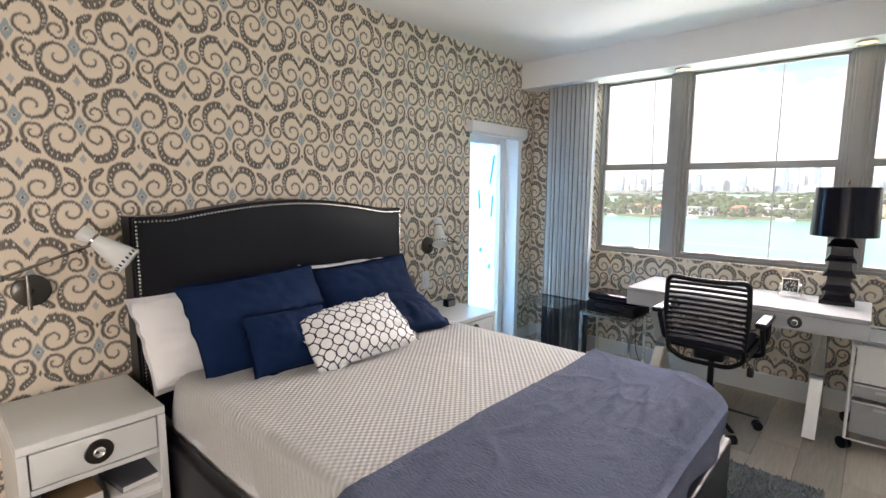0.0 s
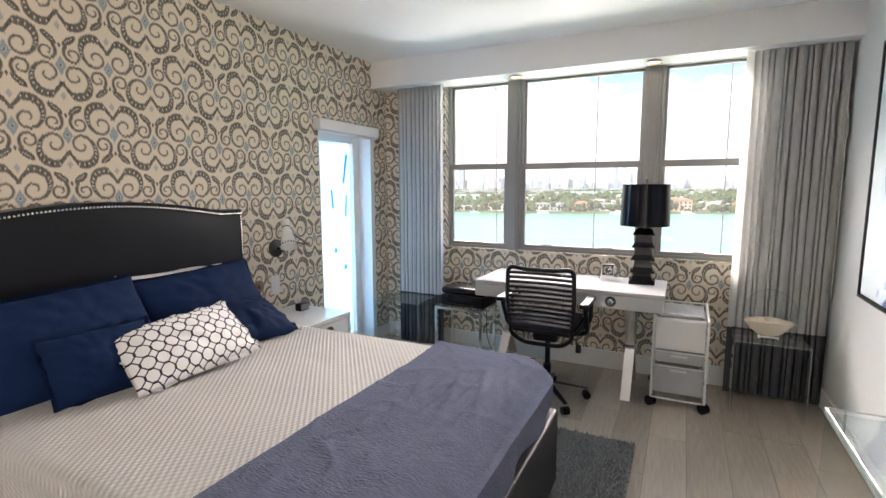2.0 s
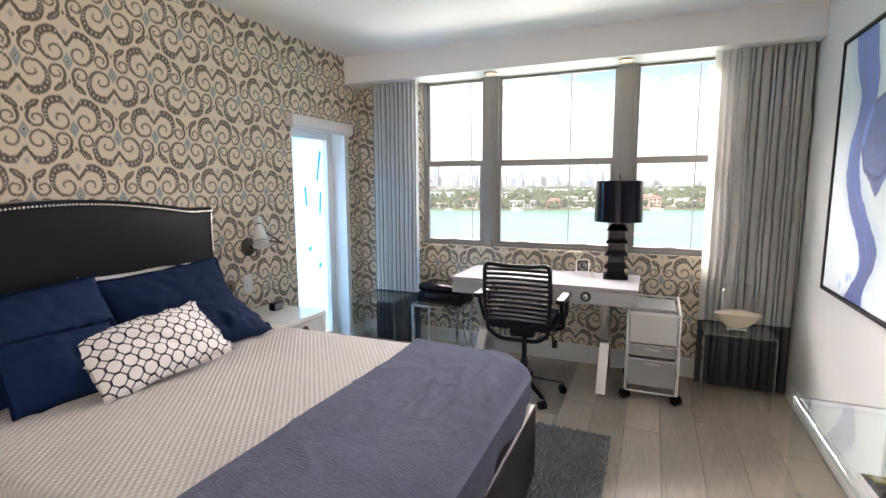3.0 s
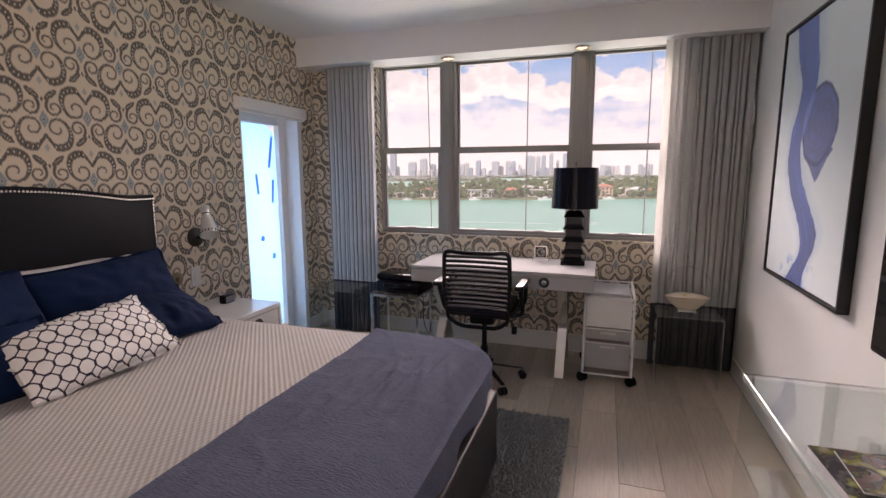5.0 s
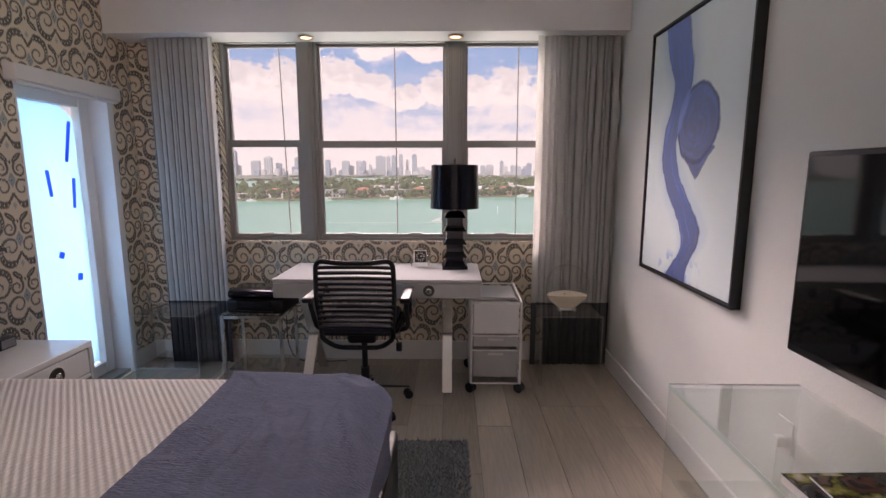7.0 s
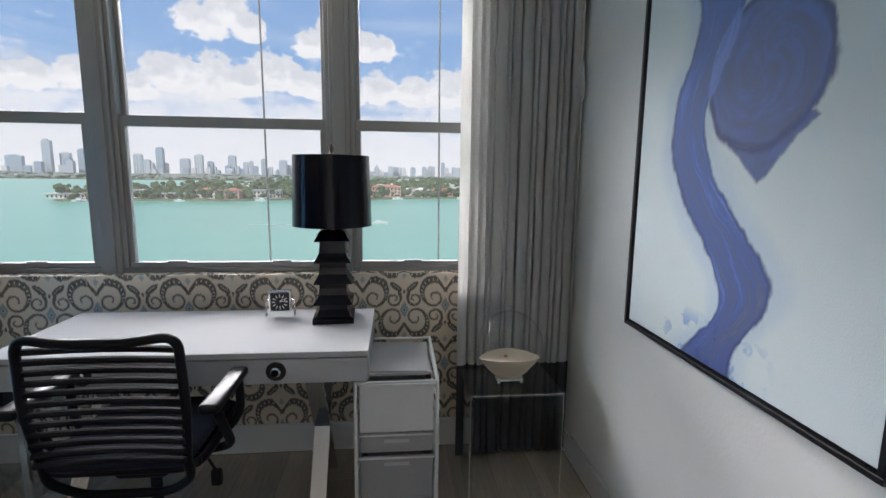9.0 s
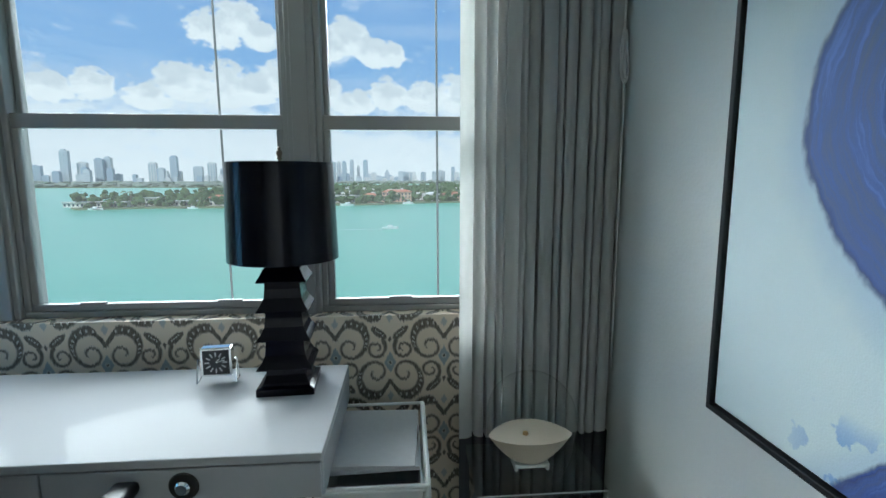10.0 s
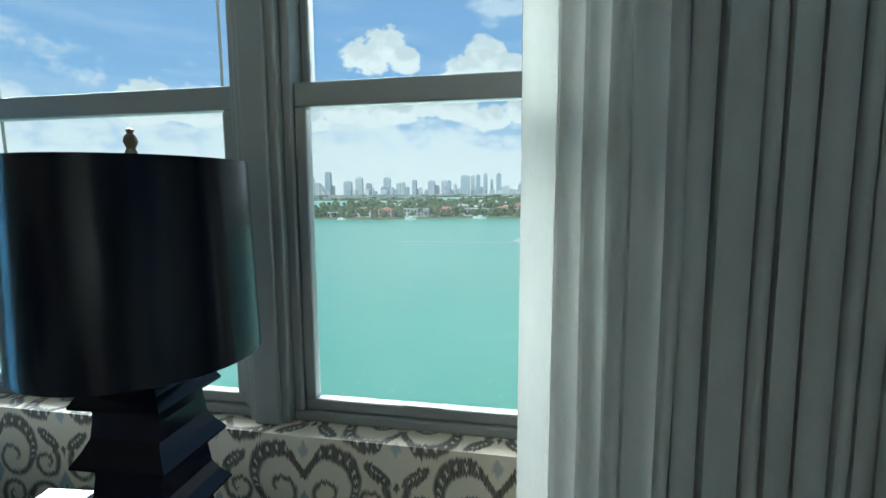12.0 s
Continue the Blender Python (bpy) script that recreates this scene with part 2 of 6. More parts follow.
# ---- materials ----
def wallpaper(name, du, dz, north=False):
    """Cream ikat paper: columns of paired scrolls, alternately upright and upside down, with small curls and grey-blue lozenges."""
    m = bpy.data.materials.new(name)
    m.use_nodes = True
    t = m.node_tree
    p = t.nodes["Principled BSDF"]
    g = t.nodes.new("ShaderNodeNewGeometry")
    sep = t.nodes.new("ShaderNodeSeparateXYZ")
    t.links.new(g.outputs["Position"], sep.inputs[0])
    x, y, z = (E(t, s) for s in sep.outputs)
    # on the window wall the pattern runs on over the ledge
    along, z = (x + 4.13 + du, z + (y - 4.13).max(0.0) + dz) if north else (x + y + du, z + dz)

    def fuzz(su, sv, seed):
        c = t.nodes.new("ShaderNodeCombineXYZ")
        for i, e in enumerate((along * su, z * sv)):
            t.links.new(e.s, c.inputs[i])
        c.inputs[2].default_value = seed
        n = t.nodes.new("ShaderNodeTexNoise")
        n.inputs["Scale"].default_value, n.inputs["Detail"].default_value = 1.0, 2
        t.links.new(c.outputs[0], n.inputs["Vector"])
        return E(t, n.outputs["Fac"]) - 0.5

    u0 = along + fuzz(60, 30, 1) * 0.006
    v0 = z + fuzz(330, 9, 2) * 0.030 + fuzz(40, 40, 5) * 0.006
    two_pi = 2 * math.pi

    def curve(value, points, top):
        """A measured profile over 0 to 1, given in parts of top."""
        n = t.nodes.new("ShaderNodeFloatCurve")
        c = n.mapping.curves[0]
        c.points[0].location, c.points[1].location = (points[0][0], points[0][1] / top), (points[-1][0], points[-1][1] / top)
        for q in points[1:-1]:
            c.points.new(q[0], q[1] / top)
        n.mapping.update()
        t.links.new(value.s, n.inputs["Value"])
        return E(t, n.outputs[0]) * top

    def scroll(u, v, cu, cv, start, end, radius, half, soft, size=1.0):
        """A curl that winds in clockwise from the angle start to end; returns its ink, and the outer turn's angle, offset and radius."""
        du, dv = u - cu, v - cv
        r = (du * du + dv * dv).op("SQRT") / size
        ang = (du.op("ARCTAN2", dv) - radians(start)).mod(two_pi) * (1 / radians(end - start))
        ink, outer = None, None
        for turn in (0.0, 360 / (end - start)):
            k = ang + turn
            off = r - curve(k.min(1.0), radius, 0.12)
            e = (off.abs() - curve(k.min(1.0), half, 0.03)).below(0.0, soft) * k.below(1.0, 0.01)
            outer = outer or (k, off, r)
            ink = e if ink is None else ink.max(e)
        return ink, *outer

    ink, dots, blue = None, None, None
    for shift, level, flip in ((0.372, 1.734, 1.0), (0.5785, 1.712, -1.0)):
        u = (((u0 - shift) + 0.2075).mod(0.415) - 0.2075).abs()
        v = ((v0 - level) * flip + 0.153).mod(0.314) - 0.153
        big, k, off, r = scroll(u, v, 0.056, 0.038, -58, 470, ((0, 0.060), (0.023, 0.073), (0.063, 0.087), (0.1, 0.097), (0.14, 0.096), (0.21, 0.078), (0.285, 0.056), (0.37, 0.045), (0.46, 0.041), (0.63, 0.035), (0.80, 0.029), (0.92, 0.018), (1, 0.009)),
                                ((0, 0.005), (0.023, 0.008), (0.063, 0.014), (0.1, 0.018), (0.14, 0.0195), (0.22, 0.0145), (0.29, 0.0095), (0.40, 0.0066), (0.63, 0.0050), (0.80, 0.0050), (1, 0.004)), 0.0048, 0.975)
        along_band = ((k.mod(0.026) - 0.013) * radians(528) * r).abs()
        spots = (along_band.max(off.abs() * 0.55)).below(0.0030, 0.0013)
        spots = spots * k.below(0.275, 0.01) * (k * -1.0).below(-0.085, 0.005)
        small, _, _, _ = scroll(u, v, 0.053, -0.055, -150, 330, ((0, 0.047), (0.094, 0.037), (0.26, 0.032), (0.45, 0.028), (0.65, 0.023), (0.82, 0.018), (1, 0.006)), ((0, 0.0085), (0.2, 0.0062), (0.5, 0.005), (1, 0.0038)), 0.004)
        lu, lv = (u - 0.041) * 0.77 - (v + 0.118) * 0.64, (v + 0.118) * 0.77 + (u - 0.041) * 0.64
        leaf = ((lu / 0.037) * (lu / 0.037) + (lv / 0.0145) * (lv / 0.0145)).below(1.0, 0.22)
        leafdots = ((lu.mod(0.011) - 0.0055).abs().max((lv + 0.002).abs())).below(0.0026, 0.0012) * lu.abs().below(0.023, 0.002)
        lozenge = (u / 0.023 + v.abs() / 0.042).below(1.0, 0.10)
        eye = (u * u + v * v).op("SQRT")
        ring = eye.below(0.0085, 0.0015) - eye.below(0.0055, 0.001)
        knot = (u / 0.007 + (v + 0.092).abs() / 0.013).below(1.0, 0.3)
        bud = (u / 0.013 + (v - 0.135).abs() / 0.02).below(1.0, 0.25)
        vee = ((v - 0.074) - u * 1.3).abs().below(0.0085, 0.003) * u.below(0.036, 0.003)
        notch = ((v - 0.088) - u * 1.45).op("MULTIPLY", -1.0).below(0.0, 0.003) * u.below(0.042, 0.003) * v.below(0.15, 0.004)
        big = (big.max(vee)) * (notch * -1.0 + 1.0)
        a = big.max(small).max(leaf).max(eye.below(0.0055, 0.001)).max(knot)
        d = spots.max(leafdots).max(ring * 0.8)
        b = lozenge.max(bud * 0.7)
        ink, dots, blue = (a, d, b) if ink is None else (ink.max(a), dots.max(d), blue.max(b))
    paper = (0.80, 0.695, 0.555, 1)
    mixes = [(blue * 0.92, (0.31, 0.37, 0.40, 1)), (ink * (fuzz(420, 30, 3) * 0.7 + 0.88).min(1.0), (0.068, 0.052, 0.039, 1)), (dots * 0.95, (0.76, 0.71, 0.63, 1))]
    last = None
    for e, c in mixes:
        mix = t.nodes.new("ShaderNodeMix")
        mix.data_type = "RGBA"
        t.links.new(e.s, mix.inputs[0])
        mix.inputs[6].default_value, mix.inputs[7].default_value = paper, c
        if last:
            t.links.new(last, mix.inputs[6])
        last = mix.outputs[2]
    t.links.new(last, p.inputs["Base Color"])
    p.inputs["Roughness"].default_value = 0.55
    b = t.nodes.new("ShaderNodeBump")
    b.inputs["Strength"].default_value, b.inputs["Distance"].default_value = 0.15, 0.002
    t.links.new((fuzz(700, 700, 4) + 0.5).s, b.inputs["Height"])
    t.links.new(b.outputs[0], p.inputs["Normal"])
    return m


def waffle(name, base, pitch, depth):
    """A woven coverlet with small raised lozenges."""
    m = material(name, base, 0.9, scale=30, vary=0.06)
    t = m.node_tree
    p = t.nodes["Principled BSDF"]
    g = t.nodes.new("ShaderNodeNewGeometry")
    sep = t.nodes.new("ShaderNodeSeparateXYZ")
    t.links.new(g.outputs["Position"], sep.inputs[0])
    x, y, z = (E(t, s) for s in sep.outputs)
    a = ((x + z) * (two := 2 * math.pi / pitch)).op("SINE")
    b = ((y - z) * two * 0.8).op("SINE")
    h = a * b + (x * (two * 4)).op("SINE") * 0.12
    bump = t.nodes.new("ShaderNodeBump")
    bump.inputs["Strength"].default_value, bump.inputs["Distance"].default_value = 1.0, depth
    t.links.new(h.s, bump.inputs["Height"])
    t.links.new(bump.outputs[0], p.inputs["Normal"])
    old = p.inputs["Base Color"].links[0].from_socket
    # hollows between the lozenges get painted shade, multiplied into the colour
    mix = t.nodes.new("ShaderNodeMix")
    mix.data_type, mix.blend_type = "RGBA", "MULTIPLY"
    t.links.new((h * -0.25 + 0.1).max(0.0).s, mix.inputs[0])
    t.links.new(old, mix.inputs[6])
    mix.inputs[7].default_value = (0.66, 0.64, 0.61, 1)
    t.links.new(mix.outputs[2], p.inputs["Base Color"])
    return m


def lattice_cloth():
    """White cotton printed with a navy lattice of rounded squares joined by small links."""
    m = material("lattice_cloth", (0.85, 0.84, 0.82), 0.85, scale=40, vary=0.04, bump=0.1, bump_scale=300)
    t = m.node_tree
    p = t.nodes["Principled BSDF"]
    c = t.nodes.new("ShaderNodeTexCoord")
    sep = t.nodes.new("ShaderNodeSeparateXYZ")
    t.links.new(c.outputs["Object"], sep.inputs[0])
    x, y, z = (E(t, s) for s in sep.outputs)
    # the print's axes lie in the cushion's own plane
    u, v = y * 0.985 + x * 0.17, z * 0.80 - x * 0.59
    s = 0.055
    a, b = ((u / s).mod(1.0) - 0.5).abs(), ((v / s).mod(1.0) - 0.5).abs()
    ring = a.max(b).max((a + b) * 0.735)
    line = (ring - 0.465).abs().below(0.046, 0.016)
    # where two rings meet flat to flat they cross like links
    cross = (a.max(b) * -1.0).below(-0.475, 0.012) * a.min(b).below(0.13, 0.02)
    mask = line.max(cross * 0.85)
    mix = t.nodes.new("ShaderNodeMix")
    mix.data_type = "RGBA"
    t.links.new(mask.s, mix.inputs[0])
    t.links.new(p.inputs["Base Color"].links[0].from_socket, mix.inputs[6])
    mix.inputs[7].default_value = (0.02, 0.02, 0.045, 1)
    t.links.new(mix.outputs[2], p.inputs["Base Color"])
    return m


def painting():
    """Pale canvas with one broad looping blue brush stroke."""
    m = material("painted_canvas", (0.74, 0.85, 0.87), 0.6, scale=4, vary=0.05, bump=0.12, bump_scale=220)
    t = m.node_tree
    p = t.nodes["Principled BSDF"]
    g = t.nodes.new("ShaderNodeNewGeometry")
    sep = t.nodes.new("ShaderNodeSeparateXYZ")
    t.links.new(g.outputs["Position"], sep.inputs[0])
    x, y, z = (E(t, s) for s in sep.outputs)

    def blur(su, sv, seed):
        c = t.nodes.new("ShaderNodeCombineXYZ")
        t.links.new((y * su).s, c.inputs[0])
        t.links.new((z * sv).s, c.inputs[1])
        c.inputs[2].default_value = seed
        n = t.nodes.new("ShaderNodeTexNoise")
        n.inputs["Scale"].default_value, n.inputs["Detail"].default_value = 1, 6
        t.links.new(c.outputs[0], n.inputs["Vector"])
        return E(t, n.outputs["Fac"]) - 0.5

    u = (y * -1.0 + 3.375) / 0.92 + blur(12, 5, 1) * 0.06 + blur(55, 30, 4) * 0.014
    v = (z * -1.0 + 2.17) / 1.26 + blur(9, 9, 2) * 0.04

    def curve(points):
        n = t.nodes.new("ShaderNodeFloatCurve")
        c = n.mapping.curves[0]
        c.points[0].location, c.points[1].location = points[0], points[-1]
        for q in points[1:-1]:
            c.points.new(*q)
        n.mapping.update()
        t.links.new(v.s, n.inputs["Value"])
        return E(t, n.outputs[0])

    mid = curve([(0, 0.29), (0.135, 0.36), (0.23, 0.405), (0.30, 0.39), (0.40, 0.32), (0.47, 0.29), (0.54, 0.303), (0.67, 0.42), (0.76, 0.545), (0.82, 0.593), (0.88, 0.57), (0.95, 0.50), (1, 0.47)])
    half = curve([(0, 0.135), (0.135, 0.13), (0.23, 0.10), (0.30, 0.095), (0.40, 0.098), (0.47, 0.082), (0.54, 0.095), (0.67, 0.112), (0.76, 0.118), (0.82, 0.095), (0.88, 0.07), (0.95, 0.085), (1, 0.11)])
    d = (u - mid).abs() / half
    stroke = d.below(1.0, 0.10)
    bu, bv = (u - 0.585) / 0.208, (v - 0.405) / 0.147
    bulb = (bu * bu + bv * bv).below(1.0, 0.08)
    tip = ((u - 0.60).abs() / 0.175 + (v - 0.50).abs() / 0.108).below(1.0, 0.06)
    # brush hairs follow the stroke, and wind round inside the loop
    q = (u - mid) / half

    def hairs(a, b, seed):
        c = t.nodes.new("ShaderNodeCombineXYZ")
        t.links.new(a.s, c.inputs[0])
        t.links.new(b.s, c.inputs[1])
        c.inputs[2].default_value = seed
        n = t.nodes.new("ShaderNodeTexNoise")
        n.inputs["Scale"].default_value, n.inputs["Detail"].default_value, n.inputs["Roughness"].default_value = 1, 5, 0.65
        t.links.new(c.outputs[0], n.inputs["Vector"])
        return E(t, n.outputs["Fac"])

    loop_r = (bu * bu + bv * bv).op("SQRT")
    loop_a = bu.op("ARCTAN2", bv)
    swirl = hairs(loop_r * 5.0 + loop_a * 0.55, loop_a.op("SINE") * 1.3, 11)
    mass = bulb.max(tip)
    streak = hairs(q * 4.2, v * 4.0, 3) * 2.3 - 0.72
    paint = (stroke * (streak * 0.45 + 0.72)).max(mass * (swirl * 0.5 + 0.62))
    splash = (blur(16, 14, 7) - 0.06).below(0.0, 0.02) * 1.0
    low = ((u - 0.47).abs() / 0.2).below(1.0, 0.4) * ((v * -1.0)).below(-0.91, 0.03) * (splash * -1.0 + 1.0)
    halo = (d.below(1.55, 0.5) * 0.22).max(low * 0.7)
    ramp = t.nodes.new("ShaderNodeValToRGB")
    ramp.color_ramp.elements[0].color, ramp.color_ramp.elements[1].color = (0.004, 0.016, 0.17, 1), (0.17, 0.28, 0.70, 1)
    t.links.new((streak * 1.15 * stroke + mass * (swirl * 2.2 - 0.35) - (d.min(1.0) - 0.80).max(0.0) * 1.9 + (v * -1.0 + 0.55) * 0.60 - (loop_r - 0.96).abs().below(0.05, 0.04) * 0.35 * (stroke * -1.0 + 1.0)).s, ramp.inputs[0])
    base = p.inputs["Base Color"].links[0].from_socket
    for fac, colour in ((halo, (0.16, 0.38, 0.72, 1)), (paint.min(0.97), None)):
        mix = t.nodes.new("ShaderNodeMix")
        mix.data_type = "RGBA"
        t.links.new(fac.s, mix.inputs[0])
        t.links.new(base, mix.inputs[6])
        if colour:
            mix.inputs[7].default_value = colour
        else:
            t.links.new(ramp.outputs[0], mix.inputs[7])
        base = mix.outputs[2]
    t.links.new(base, p.inputs["Base Color"])
    return m


PAPER = wallpaper("ikat_wallpaper", 0.03, 0.0)
PAPER_NORTH = wallpaper("ikat_wallpaper_window_wall", 0.04, 0.032, True)
WHITE_WALL = material("white_wall_paint", (0.805, 0.825, 0.80), 0.75, scale=18, vary=0.02, bump=0.12, bump_scale=90)
CEILING = material("ceiling_paint", (0.84, 0.835, 0.82), 0.85, scale=12, vary=0.02, bump=0.06, bump_scale=120)
TRIM = material("white_trim_paint", (0.80, 0.79, 0.77), 0.4, scale=9, vary=0.02)
PLANK = material("pale_oak_plank", (0.45, 0.385, 0.315), 0.42, scale=7, vary=0.42, bump=0.12, bump_scale=16, stretch=(9, 0.8, 1), each=0.20)
JOINT = material("dark_plank_joint", (0.22, 0.18, 0.145), 0.8, scale=20, vary=0.1)
ALU = material("greyed_aluminium_frame", (0.31, 0.31, 0.30), 0.45, 0.35, scale=14, vary=0.06)
STEEL = material("brushed_steel", (0.62, 0.62, 0.62), 0.28, 1.0, scale=30, vary=0.05)
CHROME = material("polished_chrome", (0.75, 0.75, 0.74), 0.06, 1.0, scale=6, vary=0.03)
LACQUER = material("white_gloss_lacquer", (0.50, 0.51, 0.52), 0.05, scale=5, vary=0.015)
LACQUER.node_tree.nodes["Principled BSDF"].inputs["IOR"].default_value = 1.045
SATIN_WHITE = material("white_satin_lacquer", (0.70, 0.715, 0.69), 0.22, scale=5, vary=0.015)
LEATHER = material("black_brown_leather", (0.006, 0.006, 0.009), 0.36, scale=60, vary=0.2, bump=0.12, bump_scale=260, spec=0.3)
NAVY = material("navy_cotton", (0.005, 0.018, 0.062), 0.8, scale=26, vary=0.22, bump=0.3, bump_scale=300, spec=0.12)
WHITE_COTTON = material("white_cotton", (0.82, 0.81, 0.80), 0.85, scale=14, vary=0.03, bump=0.12, bump_scale=300)
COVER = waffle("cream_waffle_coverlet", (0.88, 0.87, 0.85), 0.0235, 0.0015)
THROW = material("slate_blue_throw", (0.215, 0.245, 0.35), 0.95, scale=75, vary=0.34, bump=0.7, bump_scale=120, stretch=(0.5, 1.6, 1), spec=0.1)
LATTICE = lattice_cloth()
CURTAIN = material("grey_linen_curtain", (0.76, 0.76, 0.74), 0.9, scale=90, vary=0.08, bump=0.15, bump_scale=420, stretch=(1, 1, 0.25), spec=0.15)
CURTAIN_BAND = material("charcoal_linen_band", (0.115, 0.12, 0.135), 0.9, scale=90, vary=0.12, bump=0.15, bump_scale=420, stretch=(1, 1, 0.25), spec=0.15)
LINING = material("white_curtain_lining", (0.75, 0.75, 0.73), 0.9, scale=50, vary=0.04)
RUG = material("grey_shag_wool", (0.24, 0.255, 0.26), 1.0, scale=34, vary=0.35, spec=0.05)
BLACK = material("black_gloss_lacquer", (0.004, 0.004, 0.012), 0.16, scale=6, vary=0.1, spec=0.5)
SHADE = material("black_paper_lampshade", (0.003, 0.004, 0.010), 0.2, scale=6, vary=0.1, spec=0.22)
GOLD = material("gilt_lining", (0.75, 0.52, 0.25), 0.35, 1.0, scale=20, vary=0.05)
PLASTIC = material("black_plastic", (0.006, 0.006, 0.009), 0.35, scale=40, vary=0.12, spec=0.3)
CORD = material("black_bungee_cord", (0.007, 0.007, 0.011), 0.45, scale=120, vary=0.2, spec=0.3)
NAVY_SEAT = material("dark_navy_seat_cloth", (0.012, 0.016, 0.035), 0.8, scale=80, vary=0.2, bump=0.2)
WHITE_METAL = material("white_enamelled_steel", (0.82, 0.82, 0.80), 0.3, scale=8, vary=0.02)
FROST = material("frosted_white_plastic", (0.74, 0.74, 0.73), 0.45, scale=12, vary=0.05)
FROST_GREY = material("grey_mesh_plastic", (0.36, 0.365, 0.37), 0.5, scale=90, vary=0.12)
GREY_FILE = material("grey_paper_stack", (0.55, 0.55, 0.55), 0.8, scale=60, vary=0.1)
BONE = material("cream_ceramic", (0.72, 0.62, 0.50), 0.4, scale=14, vary=0.08, bump=0.1)
FRAME_BLACK = material("black_wooden_frame", (0.012, 0.012, 0.014), 0.4, scale=40, vary=0.15)
SCREEN = material("dark_glossy_screen", (0.006, 0.006, 0.007), 0.05, scale=4, vary=0.05)
CANVAS = painting()
ACRYLIC = pane_glass("clear_acrylic", (0.975, 0.985, 0.98), 0.06)
CLEAR = pane_glass("window_glass", (0.97, 0.985, 0.98), haze_veil=0.02)
GREEN_GLASS = pane_glass("clear_table_glass", (0.95, 0.975, 0.968), 0.10)
BRONZE = material("dark_bronze", (0.14, 0.12, 0.10), 0.35, 0.9, scale=30, vary=0.1)
NICKEL = material("dark_nickel", (0.30, 0.28, 0.25), 0.22, 1.0, scale=20, vary=0.08)
DARK_NICKEL = material("blackened_nickel", (0.085, 0.08, 0.07), 0.3, 0.8, scale=20, vary=0.12)
LAMP_BLACK = material("deep_black_lacquer", (0.003, 0.003, 0.009), 0.14, scale=6, vary=0.1, spec=0.2)
BRASS_SCREW = material("nickel_nailhead", (0.72, 0.70, 0.66), 0.25, 1.0, scale=30, vary=0.1)


def film_sheet():
    """Thin pale-blue protective film: half lets the daylight glow through, half clear."""
    m = bpy.data.materials.new("blue_protective_film")
    m.use_nodes = True
    t = m.node_tree
    t.nodes.remove(t.nodes["Principled BSDF"])
    a, b, x, n = (t.nodes.new(k) for k in ("ShaderNodeBsdfTranslucent", "ShaderNodeBsdfTransparent", "ShaderNodeMixShader", "ShaderNodeTexNoise"))
    a.inputs[0].default_value, b.inputs[0].default_value = (0.25, 0.58, 0.95, 1), (0.24, 0.54, 0.93, 1)
    n.inputs["Scale"].default_value = 3
    r = E(t, n.outputs["Fac"]) * 0.12 + 0.04
    for s, d in ((r.s, x.inputs[0]), (a.outputs[0], x.inputs[1]), (b.outputs[0], x.inputs[2]), (x.outputs[0], t.nodes["Material Output"].inputs[0])):
        t.links.new(s, d)
    return m


FILM = film_sheet()


def backlit_tape():
    """Thin crepe tape that lets the light behind it through, blue."""
    m = bpy.data.materials.new("blue_crepe_tape")
    m.use_nodes = True
    t = m.node_tree
    t.nodes.remove(t.nodes["Principled BSDF"])
    a, b, x = (t.nodes.new(k) for k in ("ShaderNodeBsdfTranslucent", "ShaderNodeBsdfTransparent", "ShaderNodeMixShader"))
    a.inputs[0].default_value, b.inputs[0].default_value, x.inputs[0].default_value = (0.03, 0.32, 0.98, 1), (0.02, 0.13, 0.62, 1), 0.5
    for s, d in ((a.outputs[0], x.inputs[1]), (b.outputs[0], x.inputs[2]), (x.outputs[0], t.nodes["Material Output"].inputs[0])):
        t.links.new(s, d)
    return m


TAPE = backlit_tape()
# pale opaque colour that paints in the bright line along clear edges
EDGE = material("painted_edge_glint", (0.55, 0.58, 0.57), 0.2, scale=20, vary=0.1)


# ---- the room ----
X0, X1, Y0, Y1 = -0.03, 3.47, -1.3, 4.13
CEIL, SOFFIT, SILL = 2.585, 2.358, 0.925
DY0, DY1, DZ = 3.15, 3.87, 1.96
SUB = -0.02


def wall_box(name, a, b, mat, label, category="wall"):
    return setting(name, box(a, b), mat, label, category)


bm = box((X0 - 0.2, Y0 - 0.15, 0), (X0, DY0, CEIL))
box((X0 - 0.2, DY0, DZ), (X0, DY1, CEIL), bm=bm)
box((X0 - 0.2, DY1, 0), (X0, Y1 + 0.17, CEIL), bm=bm)
setting("wall_west", bm, PAPER, "wall papered in a cream and brown scroll ikat pattern", "wall")
bm = box((X0, Y1, 0), (X1, Y1 + 0.17, SILL - 0.004))
setting("wall_north", bm, PAPER_NORTH, "papered wall under the window band", "wall")
setting("wall_north_left", box((X0, Y1, SILL), (0.60, Y1 + 0.17, CEIL)), PAPER_NORTH, "papered wall pier beside the window band", "wall")
setting("wall_north_right", box((2.98, Y1, SILL), (X1, Y1 + 0.17, CEIL)), PAPER_NORTH, "papered wall pier beside the window band", "wall")
setting("wall_north_head", box((0.60, Y1 + 0.003, SOFFIT + 0.03), (2.98, Y1 + 0.17, CEIL)), WHITE_WALL, "white wall above the windows", "wall")
wall_box("wall_east", (X1, Y0 - 0.15, 0), (X1 + 0.15, Y1 + 0.17, CEIL), WHITE_WALL, "plain white plastered wall")
bm = box((X0, Y0 - 0.15, 0), (1.2, Y0, CEIL))
box((1.2, Y0 - 0.15, 2.2), (3.2, Y0, CEIL), bm=bm)
